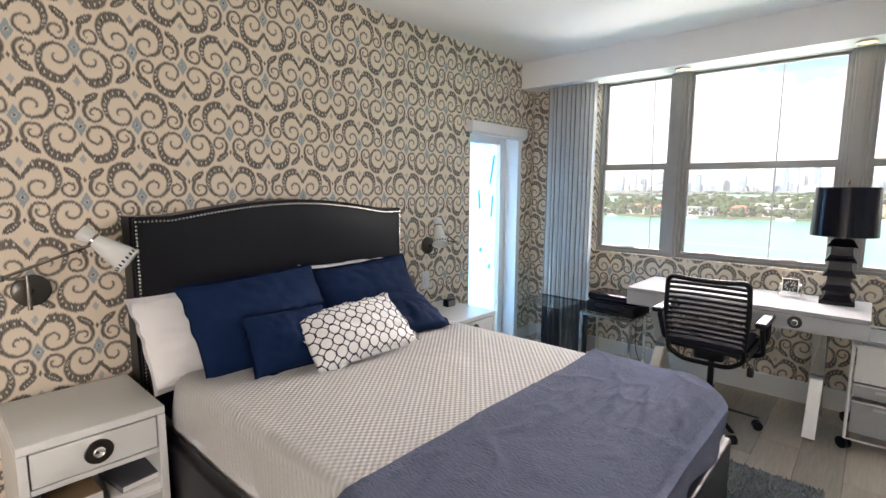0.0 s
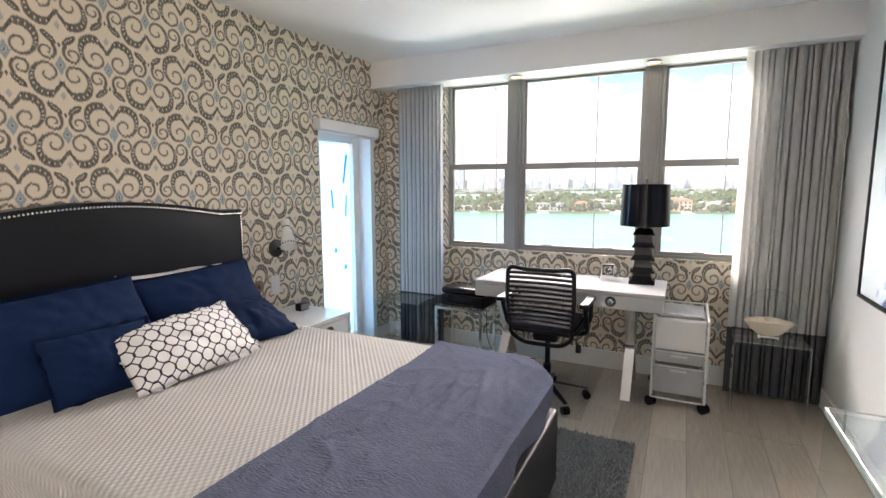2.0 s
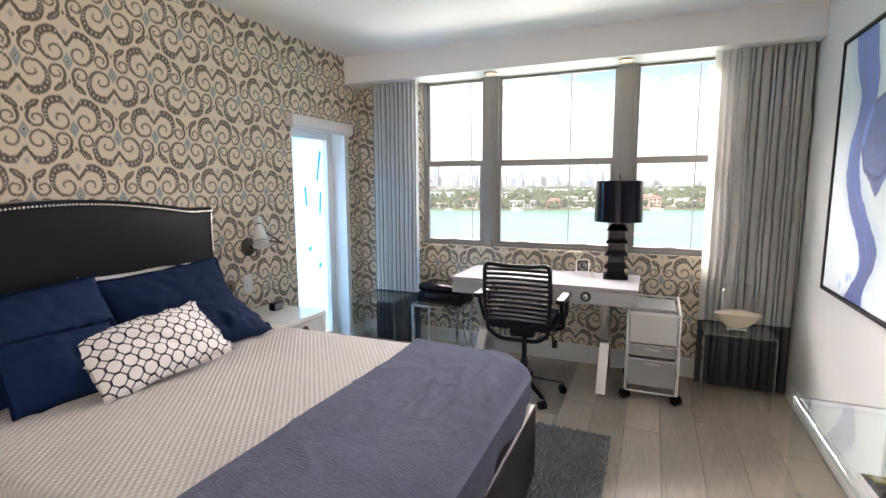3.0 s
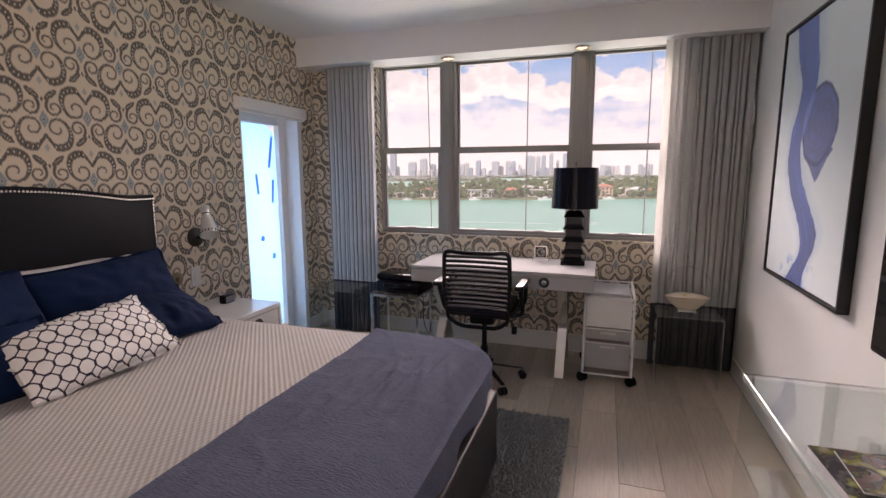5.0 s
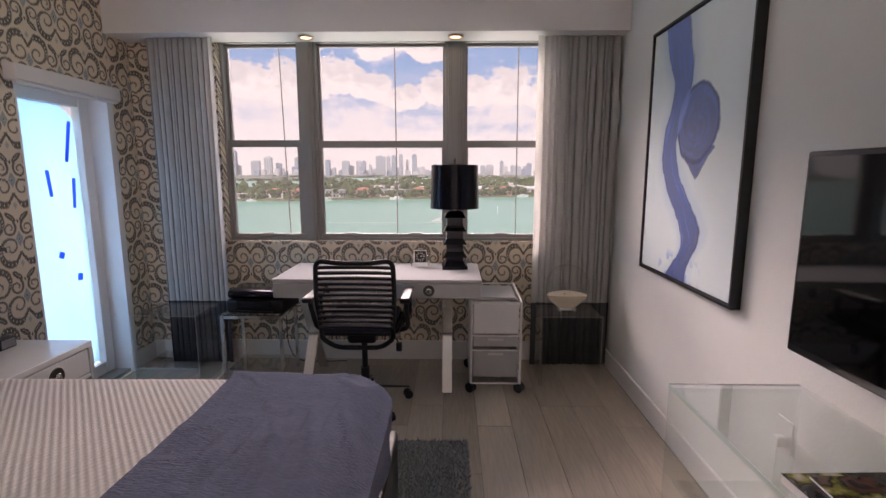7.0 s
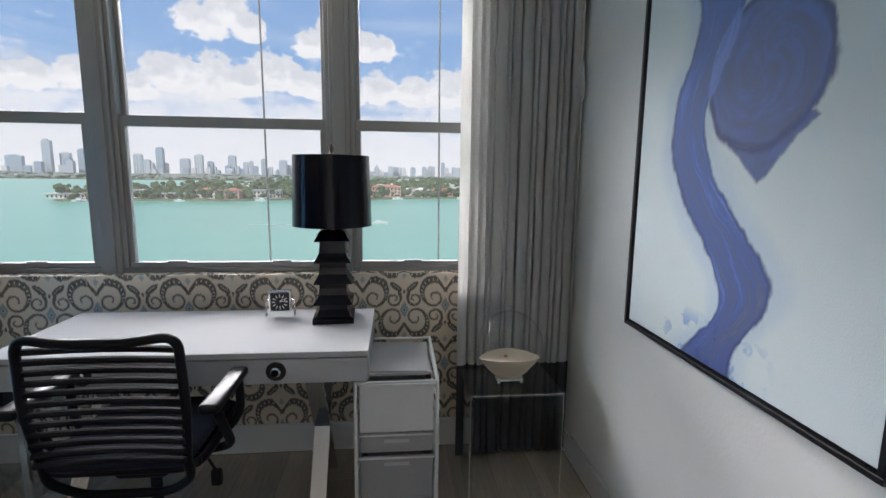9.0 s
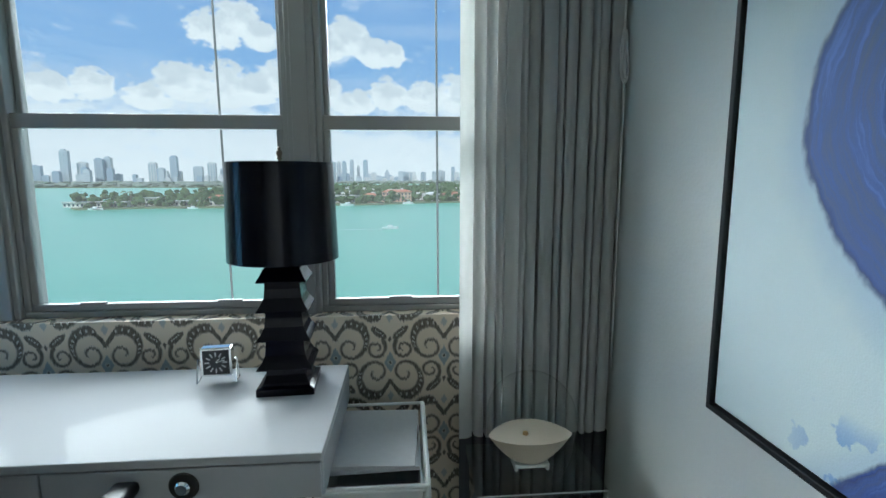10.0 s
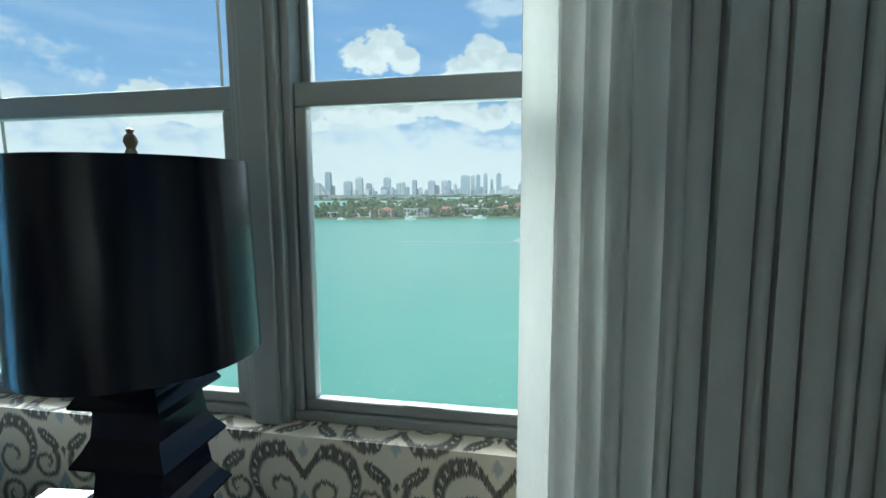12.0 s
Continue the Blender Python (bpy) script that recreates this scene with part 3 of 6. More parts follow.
box((3.2, Y0 - 0.15, 0), (X1, Y0, CEIL), bm=bm)
setting("wall_south", bm, WHITE_WALL, "plain white plastered wall, unseen, with an added wide doorway", "wall")
# added unseen hall; its white walls bounce the fill lamp into the room
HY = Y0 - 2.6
wall_box("hall_wall_west", (0.6, HY - 0.15, 0), (0.75, Y0 - 0.151, CEIL), WHITE_WALL, "plain white wall of the added, unseen hall")
wall_box("hall_wall_east", (3.6, HY - 0.15, 0), (3.75, Y0 - 0.151, CEIL), WHITE_WALL, "plain white wall of the added, unseen hall")
wall_box("hall_wall_south", (0.751, HY - 0.15, 0), (3.599, HY, CEIL), WHITE_WALL, "plain white wall of the added, unseen hall")
setting("hall_ceiling", box((0.6, HY - 0.15, CEIL), (3.75, Y0 - 0.151, CEIL + 0.15)), CEILING, "smooth white ceiling of the added, unseen hall", "ceiling")
setting("hall_floor", box((0.6, HY - 0.15, -0.12), (3.75, Y0 - 0.001, -0.001)), PLANK, "pale oak floor of the added, unseen hall", "floor")
setting("window_ledge", box((X0, Y1 + 0.0, SILL - 0.004), (X1, Y1 + 0.09, SILL)), PAPER_NORTH, "papered ledge under the windows", "ledge")
setting("ceiling", box((X0 - 0.2, Y0 - 0.15, CEIL), (X1 + 0.15, Y1 + 0.17, CEIL + 0.15)), CEILING, "smooth white painted ceiling", "ceiling")
setting("soffit_beam", box((X0, 3.89, SOFFIT), (X1, Y1 + 0.003, CEIL)), CEILING, "white boxed soffit beam above the windows", "beam")

# baseboards
for name, a, b in (("baseboard_north", (X0, Y1 - 0.016, 0), (X1 - 0.016, Y1, 0.15)), ("baseboard_east", (X1 - 0.016, Y0, 0), (X1, Y1, 0.13)),
                   ("baseboard_west", (X0, Y0, 0), (X0 + 0.016, DY0 - 0.01, 0.13)), ("baseboard_west_pier", (X0, DY1 + 0.03, 0), (X0 + 0.016, Y1 - 0.016, 0.13))):
    setting(name, box(a, b, 0.004), TRIM, "white painted skirting board", "baseboard")


# ---- windows ----
def sash(x0, x1, z0, z1, y, window, w=0.032, head=None):
    head = head or w
    for a, b in (((x0, y, z0), (x1, y + 0.03, z0 + w)), ((x0, y, z1 - head), (x1, y + 0.03, z1)), ((x0, y, z0 + w), (x0 + w, y + 0.03, z1 - head)), ((x1 - w, y, z0 + w), (x1, y + 0.03, z1 - head))):
        part("sash_bar", box(a, b, 0.004), ALU, window)
    g = part("pane", box((x0 + w - 0.004, y + 0.012, z0 + w - 0.004), (x1 - w + 0.004, y + 0.017, z1 - head + 0.004)), CLEAR, window)
    g.visible_shadow = False


WZ0, WZ1 = SILL, SOFFIT + 0.03
for number, (x0, x1, rail) in enumerate(((0.60, 1.188, 1.680), (1.283, 2.275, 1.674), (2.375, 2.98, 1.674)), 1):
    w = tagged(thing(f"window_{number}", ((x0 + x1) / 2, 4.24, WZ0), "grey aluminium single-hung window overlooking the bay", "window", "windows of the bedroom"), kind="structure")
    part("frame_sill", box((x0, 4.195, WZ0), (x1, 4.29, WZ0 + 0.024), 0.004), ALU, w)
    part("frame_head", box((x0, 4.195, WZ1 - 0.02), (x1, 4.29, WZ1), 0.004), ALU, w)
    part("frame_jamb", box((x0, 4.195, WZ0 + 0.024), (x0 + 0.022, 4.29, WZ1 - 0.02), 0.004), ALU, w)
    part("frame_jamb", box((x1 - 0.022, 4.195, WZ0 + 0.024), (x1, 4.29, WZ1 - 0.02), 0.004), ALU, w)
    sash(x0 + 0.022, x1 - 0.022, WZ0 + 0.024, rail, 4.205, w, 0.026, 0.052)
    sash(x0 + 0.022, x1 - 0.022, rail - 0.022, WZ1 - 0.02, 4.245, w, 0.020)
    xm = (x0 + x1) / 2
    for lx in ((x0 + 0.25 * (x1 - x0), x0 + 0.75 * (x1 - x0)) if x1 - x0 > 0.8 else (xm,)):
        part("lift_handle", box((lx - 0.045, 4.188, WZ0 + 0.052), (lx + 0.045, 4.206, WZ0 + 0.060), 0.002), ALU, w)
for name, x0, x1 in (("mullion_1", 1.188, 1.283), ("mullion_2", 2.275, 2.375)):
    bm = box((x0, 4.175, WZ0), (x1, 4.30, WZ1), 0.006)
    box((x0 + 0.02, 4.163, WZ0), (x1 - 0.02, 4.176, WZ1), 0.004, bm=bm)
    setting(name, bm, ALU, "grey aluminium mullion between two windows", "mullion")
SEA = -24.0
CABLE = material("weathered_grey_cable", (0.10, 0.11, 0.12), 0.7, scale=60, vary=0.15, spec=0.2)
for x, lean in ((0.86, 0.02), (1.82, 0.004), (2.865, 0.004)):
    solid("shutter_cable", rod((x - lean * 5, 4.80, 6.0), (x + lean * (1.5 - SEA), 4.80, SEA - 0.5), 0.0055, seg=8), CABLE, (x, 4.80, 1.5), "thin taut weathered grey cable outside the window", "cable", "cables outside the windows")
setting("outer_sill", box((X0 - 0.2, 4.301, 0.5), (X1 + 0.15, 4.42, 0.78)), TRIM, "white outer window ledge of the facade", "ledge")
setting("outer_head", box((X0 - 0.2, 4.301, 2.5), (X1 + 0.15, 4.42, 2.75)), TRIM, "white outer lintel of the facade", "lintel")

# recessed lamps in the soffit
for x in (1.30, 2.325):
    d = thing("downlight", (x, 3.995, SOFFIT), "round recessed soffit lamp with a warm glow and copper rim", "ceiling lamp", "downlights in the soffit")
    part("trim_ring", lathe([(0.036, -0.002), (0.052, -0.003), (0.055, -0.012), (0.046, -0.016), (0.036, -0.012), (0.036, -0.002)], (x, 3.995, SOFFIT), 28), material("coppery_white_ring", (0.75, 0.56, 0.42), 0.35, scale=8, vary=0.05), d, smooth=True)
    glow = bpy.data.materials.new("warm_lamp_glass")
    glow.use_nodes = True
    gp = glow.node_tree.nodes["Principled BSDF"]
    gp.inputs["Emission Color"].default_value, gp.inputs["Emission Strength"].default_value = (1, 0.72, 0.42, 1), 6.0
    part("lens", lathe([(0.0, -0.009), (0.02, -0.008), (0.0365, -0.003)], (x, 3.995, SOFFIT), 24), glow, d, smooth=True)

# ---- balcony door ----
door = tagged(thing("door_1", (X0 - 0.14, 3.5, 0), "white sliding balcony door, its glass covered in pale blue protective film", "door"), kind="structure")
part("jamb_near", box((X0 - 0.2, DY0, 0.0), (X0 - 0.003, DY0 + 0.02, DZ), 0.003), TRIM, door)
part("jamb_far", box((X0 - 0.2, DY1 - 0.03, 0.0), (X0 + 0.012, DY1 + 0.028, DZ), 0.003), TRIM, door)
part("head", box((X0 - 0.2, DY0 + 0.02, DZ - 0.03), (X0 - 0.003, DY1 - 0.03, DZ), 0.003), TRIM, door)
part("track", box((X0 - 0.2, DY0 + 0.02, 0), (X0 - 0.01, DY1 - 0.03, 0.025), 0.003), ALU, door)
fx = X0 - 0.15
part("stile", box((fx - 0.03, 3.757, 0.025), (fx + 0.03, 3.84, DZ - 0.03), 0.005), TRIM, door)
part("top_rail", box((fx - 0.025, DY0 + 0.02, DZ - 0.10), (fx + 0.025, 3.757, DZ - 0.03), 0.005), TRIM, door)
part("bottom_rail", box((fx - 0.025, DY0 + 0.02, 0.025), (fx + 0.025, 3.757, 0.11), 0.005), TRIM, door)
p = part("pane", box((fx - 0.004, DY0 + 0.02, 0.11), (fx + 0.004, 3.757, DZ - 0.10)), CLEAR, door)
p.visible_shadow = False
f = part("protective_film", sheet(24, 40, lambda u, v: Vector((fx - 0.012 - 0.004 * math.sin(u * 9 + v * 5), DY0 + 0.03 + u * 0.572, 0.12 + v * (1.80 - 0.14 * max(0, (u - 0.45)) ** 2 * 3.3)))), FILM, door, "pale blue translucent film")
for ya, za, yb, zb, w in ((3.688, 1.764, 3.632, 1.504, 0.030), (3.469, 1.452, 3.484, 1.287, 0.030), (3.676, 1.403, 3.656, 1.208, 0.030), (3.487, 0.925, 3.527, 0.908, 0.045), (3.617, 0.755, 3.66, 0.747, 0.05)):
    d = Vector((0, yb - ya, zb - za))
    n = Vector((0, d.z, -d.y)).normalized() * w / 2
    bm = bmesh.new()
    a, b = Vector((fx + 0.006, ya, za)), Vector((fx + 0.006, yb, zb))
    face = bm.faces.new([bm.verts.new(q) for q in (a - n, a + n, b + n * 0.9, b - n)])
    bmesh.ops.solidify(bm, geom=[face], thickness=0.001)
    part("tape_strip", bm, TAPE, door, "strip of blue masking tape")
v = thing("door_valance", (X0 + 0.04, 3.49, 1.91), "white boxed roller-shade valance above the balcony door", "valance")
part("box", box((X0 + 0.001, 3.095, 1.918), (X0 + 0.075, 3.895, 2.0), 0.006), TRIM, v)
part("shade_roll", rod((X0 + 0.045, 3.11, 1.908), (X0 + 0.045, 3.88, 1.908), 0.012), TRIM, v)

# the balcony beyond
setting("balcony_floor", box((-1.75, 1.2, -0.18), (X0 - 0.2, 4.9, -0.02)), material("balcony_concrete", (0.55, 0.57, 0.58), 0.8, scale=10, vary=0.1, bump=0.2), "pale concrete balcony floor", "balcony")
# unseen slab, added to keep direct sun off the door
setting("balcony_ceiling", box((-1.75, 1.2, 2.62), (X0 - 0.2, 4.9, 2.80)), TRIM, "unseen white slab added over the balcony as a sun shade", "balcony")
rail = thing("balcony_railing", (-1.7, 3.0, -0.02), "balcony railing with blue tinted panels and white handrail", "railing")
part("handrail", box((-1.73, 1.2, 1.03), (-1.67, 4.9, 1.08), 0.008), TRIM, rail)
for k in range(4):
    y = 1.25 + k * 1.2
    part("post", box((-1.72, y, -0.02), (-1.68, y + 0.04, 1.03), 0.004), TRIM, rail)
    if k < 3:
        part("panel", box((-1.705, y + 0.05, 0.06), (-1.695, y + 1.19, 1.0)), material("blue_rail_panel", (0.30, 0.52, 0.72), 0.3, scale=5, vary=0.05), rail)

# ---- the bay outside ----


def water():
    m = material("turquoise_bay_water", (0.16, 0.47, 0.33), 0.28, scale=0.02, vary=0.18, spec=0.35)
    t = m.node_tree
    p = t.nodes["Principled BSDF"]
    c = t.nodes.new("ShaderNodeTexCoord")
    h = None
    for s, a in ((0.35, 1.0), (0.06, 1.6), (1.3, 0.4)):
        n = t.nodes.new("ShaderNodeTexNoise")
        n.inputs["Scale"].default_value, n.inputs["Detail"].default_value = s, 4
        t.links.new(c.outputs["Object"], n.inputs["Vector"])
        e = E(t, n.outputs["Fac"]) * a
        h = e if h is None else h + e
    b = t.nodes.new("ShaderNodeBump")
    b.inputs["Strength"].default_value, b.inputs["Distance"].default_value = 0.5, 0.35
    t.links.new(h.s, b.inputs["Height"])
    t.links.new(b.outputs[0], p.inputs["Normal"])
    return m


bm = bmesh.new()
bm.faces.new([bm.verts.new(q) for q in ((-4600, -4600, SEA), (4600, -4600, SEA), (4600, 4600, SEA), (-4600, 4600, SEA))])
setting("water", bm, water(), "calm turquoise bay water with small ripples", "water")


def sky_backdrop():
    """Blue sky with fair-weather cumulus, a plain glowing backdrop far off."""
    m = bpy.data.materials.new("cumulus_sky")
    m.use_nodes = True
    t = m.node_tree
    t.nodes.remove(t.nodes["Principled BSDF"])
    c = t.nodes.new("ShaderNodeTexCoord")
    sep = t.nodes.new("ShaderNodeSeparateXYZ")
    t.links.new(c.outputs["Object"], sep.inputs[0])
    x, y, z = (E(t, s) for s in sep.outputs)
    az = x.op("ARCTAN2", y)
    el = z / (x * x + y * y).op("SQRT")

    def field(su, sv, seed, detail, shift=0.0):
        k = t.nodes.new("ShaderNodeCombineXYZ")
        t.links.new((az * su).s, k.inputs[0])
        t.links.new(((el + shift) * sv).s, k.inputs[1])
        k.inputs[2].default_value = seed
        n = t.nodes.new("ShaderNodeTexNoise")
        n.inputs["Scale"].default_value, n.inputs["Detail"].default_value, n.inputs["Roughness"].default_value = 1, detail, 0.55
        t.links.new(k.outputs[0], n.inputs["Vector"])
        return E(t, n.outputs["Fac"])

    # heaped clouds: bearing in degrees, height and half sizes; flat below, billowing above
    puffs = ((-19.6, 0.262, 2.6, 0.040), (-17.4, 0.285, 2.4, 0.044), (-15.2, 0.258, 1.7, 0.034), (-8.8, 0.238, 2.5, 0.034), (-6.0, 0.266, 2.3, 0.044), (-2.6, 0.240, 2.8, 0.034),
             (-22.6, 0.165, 3.3, 0.042), (-18.9, 0.165, 2.4, 0.050), (-26.0, 0.140, 2.4, 0.032), (-12.9, 0.185, 3.0, 0.046), (-9.3, 0.165, 2.6, 0.036), (-15.9, 0.160, 2.2, 0.036),
             (-1.6, 0.162, 2.6, 0.040), (2.4, 0.160, 2.6, 0.040), (6.4, 0.165, 3.0, 0.046), (-5.3, 0.145, 2.4, 0.034), (-30.4, 0.152, 1.9, 0.034), (-33.6, 0.140, 2.0, 0.030), (-37.0, 0.138, 2.6, 0.028), (11.0, 0.15, 3.0, 0.05), (-42.0, 0.15, 3.4, 0.05))
    rough, fine = field(16, 20, 3.3, 3) - 0.5, field(46, 60, 5.1, 8) - 0.5

    def heap(shift):
        inside = None
        for bearing, up, w, h in puffs:
            du, dv = (az - radians(bearing)) / radians(w), (el - (up - shift)) / h
            dv = dv.max(dv * -1.5)
            e = (du * du + dv * dv) * -1.0 + 1.0
            inside = e if inside is None else inside.max(e)
        return inside + rough * 1.7 + fine * 2.2

    bank = (el * -1.0 + 0.150) * 9.0 + rough * 3.2 + fine * 1.6 + (field(5, 30, 2.2, 5) - 0.5) * 2.0
    high = (field(5.0, 9, 6.4, 9) - 0.60) * 5.0
    body = heap(0.0)
    cloud = (body * -1.0).below(-0.05, 0.28).max((bank * -1.0).below(-0.1, 0.7) * 0.82).max((high * -1.0).below(-0.05, 0.25) * 0.55)
    wisp = (field(3, 20, 8.1, 7) * -1.0).below(-0.56, 0.12) * 0.14
    shade = (heap(-0.020) * -1.0).below(-0.45, 0.5) * 0.34 + (fine * -1.0).below(0.0, 0.25) * 0.12 + (rough * -1.0).below(0.0, 0.3) * 0.10
    blue = t.nodes.new("ShaderNodeValToRGB")
    blue.color_ramp.elements[0].position, blue.color_ramp.elements[1].position = 0.0, 0.62
    blue.color_ramp.elements[0].color, blue.color_ramp.elements[1].color = (0.70, 0.78, 0.86, 1), (0.10, 0.25, 0.60, 1)
    mid = blue.color_ramp.elements.new(0.2)
    mid.color = (0.22, 0.43, 0.75, 1)
    t.links.new(el.s, blue.inputs[0])
    white = t.nodes.new("ShaderNodeMix")
    white.data_type = "RGBA"
    t.links.new(shade.s, white.inputs[0])
    white.inputs[6].default_value, white.inputs[7].default_value = (0.97, 0.97, 0.97, 1), (0.40, 0.47, 0.55, 1)
    mix = t.nodes.new("ShaderNodeMix")
    mix.data_type = "RGBA"
    t.links.new(cloud.max(wisp).s, mix.inputs[0])
    t.links.new(blue.outputs[0], mix.inputs[6])
    t.links.new(white.outputs[2], mix.inputs[7])
    e = t.nodes.new("ShaderNodeEmission")
    e.inputs[1].default_value = SKY_GLOW
    t.links.new(mix.outputs[2], e.inputs[0])
    t.links.new(e.outputs[0], t.nodes["Material Output"].inputs[0])
    return m


SKY_GLOW = 0.92
bm = sheet(64, 12, lambda u, v: Vector((4500 * math.sin(radians(-110 + 220 * u)), 4500 * math.cos(radians(-110 + 220 * u)), SEA - 5 + v * 3600)))
setting("backdrop_sky", bm, sky_backdrop(), "blue sky with white heaped fair-weather clouds", "sky")

# island shore with gardens, villas and docks
GREEN = material("garden_foliage", (0.075, 0.115, 0.045), 0.9, scale=0.05, vary=0.3, each=0.1, spec=0.1)
LAND = material("island_ground", (0.20, 0.22, 0.12), 0.9, scale=0.03, vary=0.3)
WALLS = [material("villa_white", (0.75, 0.73, 0.68), 0.8, scale=0.4, vary=0.06), material("villa_peach", (0.62, 0.42, 0.30), 0.8, scale=0.4, vary=0.08)]
ROOFS = [material("villa_tile_roof", (0.48, 0.20, 0.12), 0.8, scale=0.6, vary=0.15), material("villa_white_roof", (0.72, 0.71, 0.68), 0.8, scale=0.6, vary=0.08)]
PANE_DARK = material("dark_window_pane", (0.05, 0.07, 0.09), 0.15, scale=0.6, vary=0.1)
rng = random.Random(4)


def shore(x):
    return 520 + 0.25 * x + 14 * math.sin(x * 0.011) + 6 * math.sin(x * 0.05)


bm = bmesh.new()
top, foot = [], []
for i in range(61):
    x = -318 + i * 12.5
    y = shore(x) + max(0, (-285 - x)) * 1.8
    top.append((bm.verts.new((x, y, SEA + 1.6)), bm.verts.new((x, y, SEA - 2)), bm.verts.new((x + (180 if i else 0), 1500, SEA + 3.0))))
for a, b in zip(top, top[1:]):
    bm.faces.new((a[0], b[0], b[2], a[2]))
    bm.faces.new((a[1], b[1], b[0], a[0]))
setting("island_ground", bm, LAND, "low green island with a stone sea wall", "island")
bm = box((-2600, 3300, SEA - 2), (1700, 4300, SEA + 3))
box((-1500, 1750, SEA - 2), (-480, 2300, SEA + 2.5), bm=bm)
setting("mainland_ground", bm, LAND, "far low mainland shore", "shore")


def clumps(spots, name, label, category, mat=GREEN):
    """Many small uneven leaf clumps as one growth."""
    ico = bmesh.new()
    bmesh.ops.create_icosphere(ico, subdivisions=1, radius=1)
    vs = np.array([v.co[:] for v in ico.verts])
    fs = np.array([[v.index for v in f.verts] for f in ico.faces])
    ico.free()
    r = np.random.RandomState(3)
    all_v, all_f = [], []
    for k, (x, y, z, s, h) in enumerate(spots):
        v = vs * (1 + r.uniform(-0.38, 0.38, (len(vs), 1))) * (s, s, h)
        all_v.append(v + (x, y, z))
        all_f.append(fs + k * len(vs))
    mesh = bpy.data.meshes.new(name)
    mesh.from_pydata(np.concatenate(all_v).tolist(), [], np.concatenate(all_f).tolist())
    mesh.materials.append(mat)
    return tagged(new(name, mesh), label, category, kind="stuff")


FOLIAGE = material("broadleaf_and_palm_foliage", (0.07, 0.125, 0.04), 0.9, spec=0.1)
_t = FOLIAGE.node_tree
_g = _t.nodes.new("ShaderNodeNewGeometry")
_r = _t.nodes.new("ShaderNodeValToRGB")
_r.color_ramp.elements[0].color, _r.color_ramp.elements[1].color = (0.10, 0.135, 0.06, 1), (0.32, 0.32, 0.17, 1)
_t.links.new(_g.outputs["Random Per Island"], _r.inputs[0])
_t.links.new(_r.outputs[0], _t.nodes["Principled BSDF"].inputs["Base Color"])

spots = []
for _ in range(5200):
    x = rng.uniform(-320, 560)
    back = rng.random() ** 1.6 * 900
    y = shore(x) + 6 + back + max(0, (-285 - x)) * 1.8
    if x - (y - 520) * 0.18 < -316 or x > 430 + back * 0.4:
        continue
    s = rng.uniform(1.8, 4.6) * (1 + back / 900)
    base = SEA + 1.6
    tall = rng.choice((3, 5, 7, 9, 12))
    spots.append((x, y, base + tall * rng.uniform(0.4, 1.0), s, s * rng.uniform(0.6, 1.0)))
clumps(spots, "island_trees", "dense green garden trees covering the island", "trees")
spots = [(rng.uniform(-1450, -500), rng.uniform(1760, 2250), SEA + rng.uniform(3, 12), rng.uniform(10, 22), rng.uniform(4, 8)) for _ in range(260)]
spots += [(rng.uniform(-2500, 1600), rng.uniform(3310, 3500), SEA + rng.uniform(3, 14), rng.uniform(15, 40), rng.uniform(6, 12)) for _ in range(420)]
# far foliage is paler, with distance haze put into its colour
clumps(spots, "far_trees", "hazy line of trees on the far shore", "trees", material("hazed_shore_foliage", (0.24, 0.27, 0.22), 0.9, scale=0.01, vary=0.3))

# palms along the sea wall
palm_bark = material("palm_trunk", (0.26, 0.21, 0.16), 0.9, scale=3, vary=0.2)
for k in range(26):
    x = rng.uniform(-290, 330)
    y = shore(x) + rng.uniform(5, 30)
    h = rng.uniform(8, 14)
    palm = thing("palm_tree", (x, y, SEA + 1.5), "tall palm tree beside the island shore", "tree", "palms on the island")
    lean = rng.uniform(-1, 1)
    part("trunk", rod((x, y, SEA + 1.5), (x + lean, y, SEA + 1.5 + h), 0.28, 0.18, 6), palm_bark, palm)
    bm = bmesh.new()
    for j in range(11):
        a = 2 * math.pi * j / 11 + rng.uniform(-0.2, 0.2)
        c, d = Vector((x + lean, y, SEA + 1.5 + h)), Vector((math.cos(a), math.sin(a), 0))
        n = d.cross(Vector((0, 0, 1)))
        prev = None
        for i in range(4):
            q = c + d * i * 0.95 + Vector((0, 0, 0.9 * math.sin(i * 0.9) - 0.25 * i * i * 0.9))
            w = (0.25, 0.55, 0.45, 0.05)[i]
            row = (bm.verts.new(q + n * w), bm.verts.new(q - n * w))
            if prev:
                bm.faces.new((prev[0], row[0], row[1], prev[1]))
            prev = row
    part("crown", bm, FOLIAGE, palm)


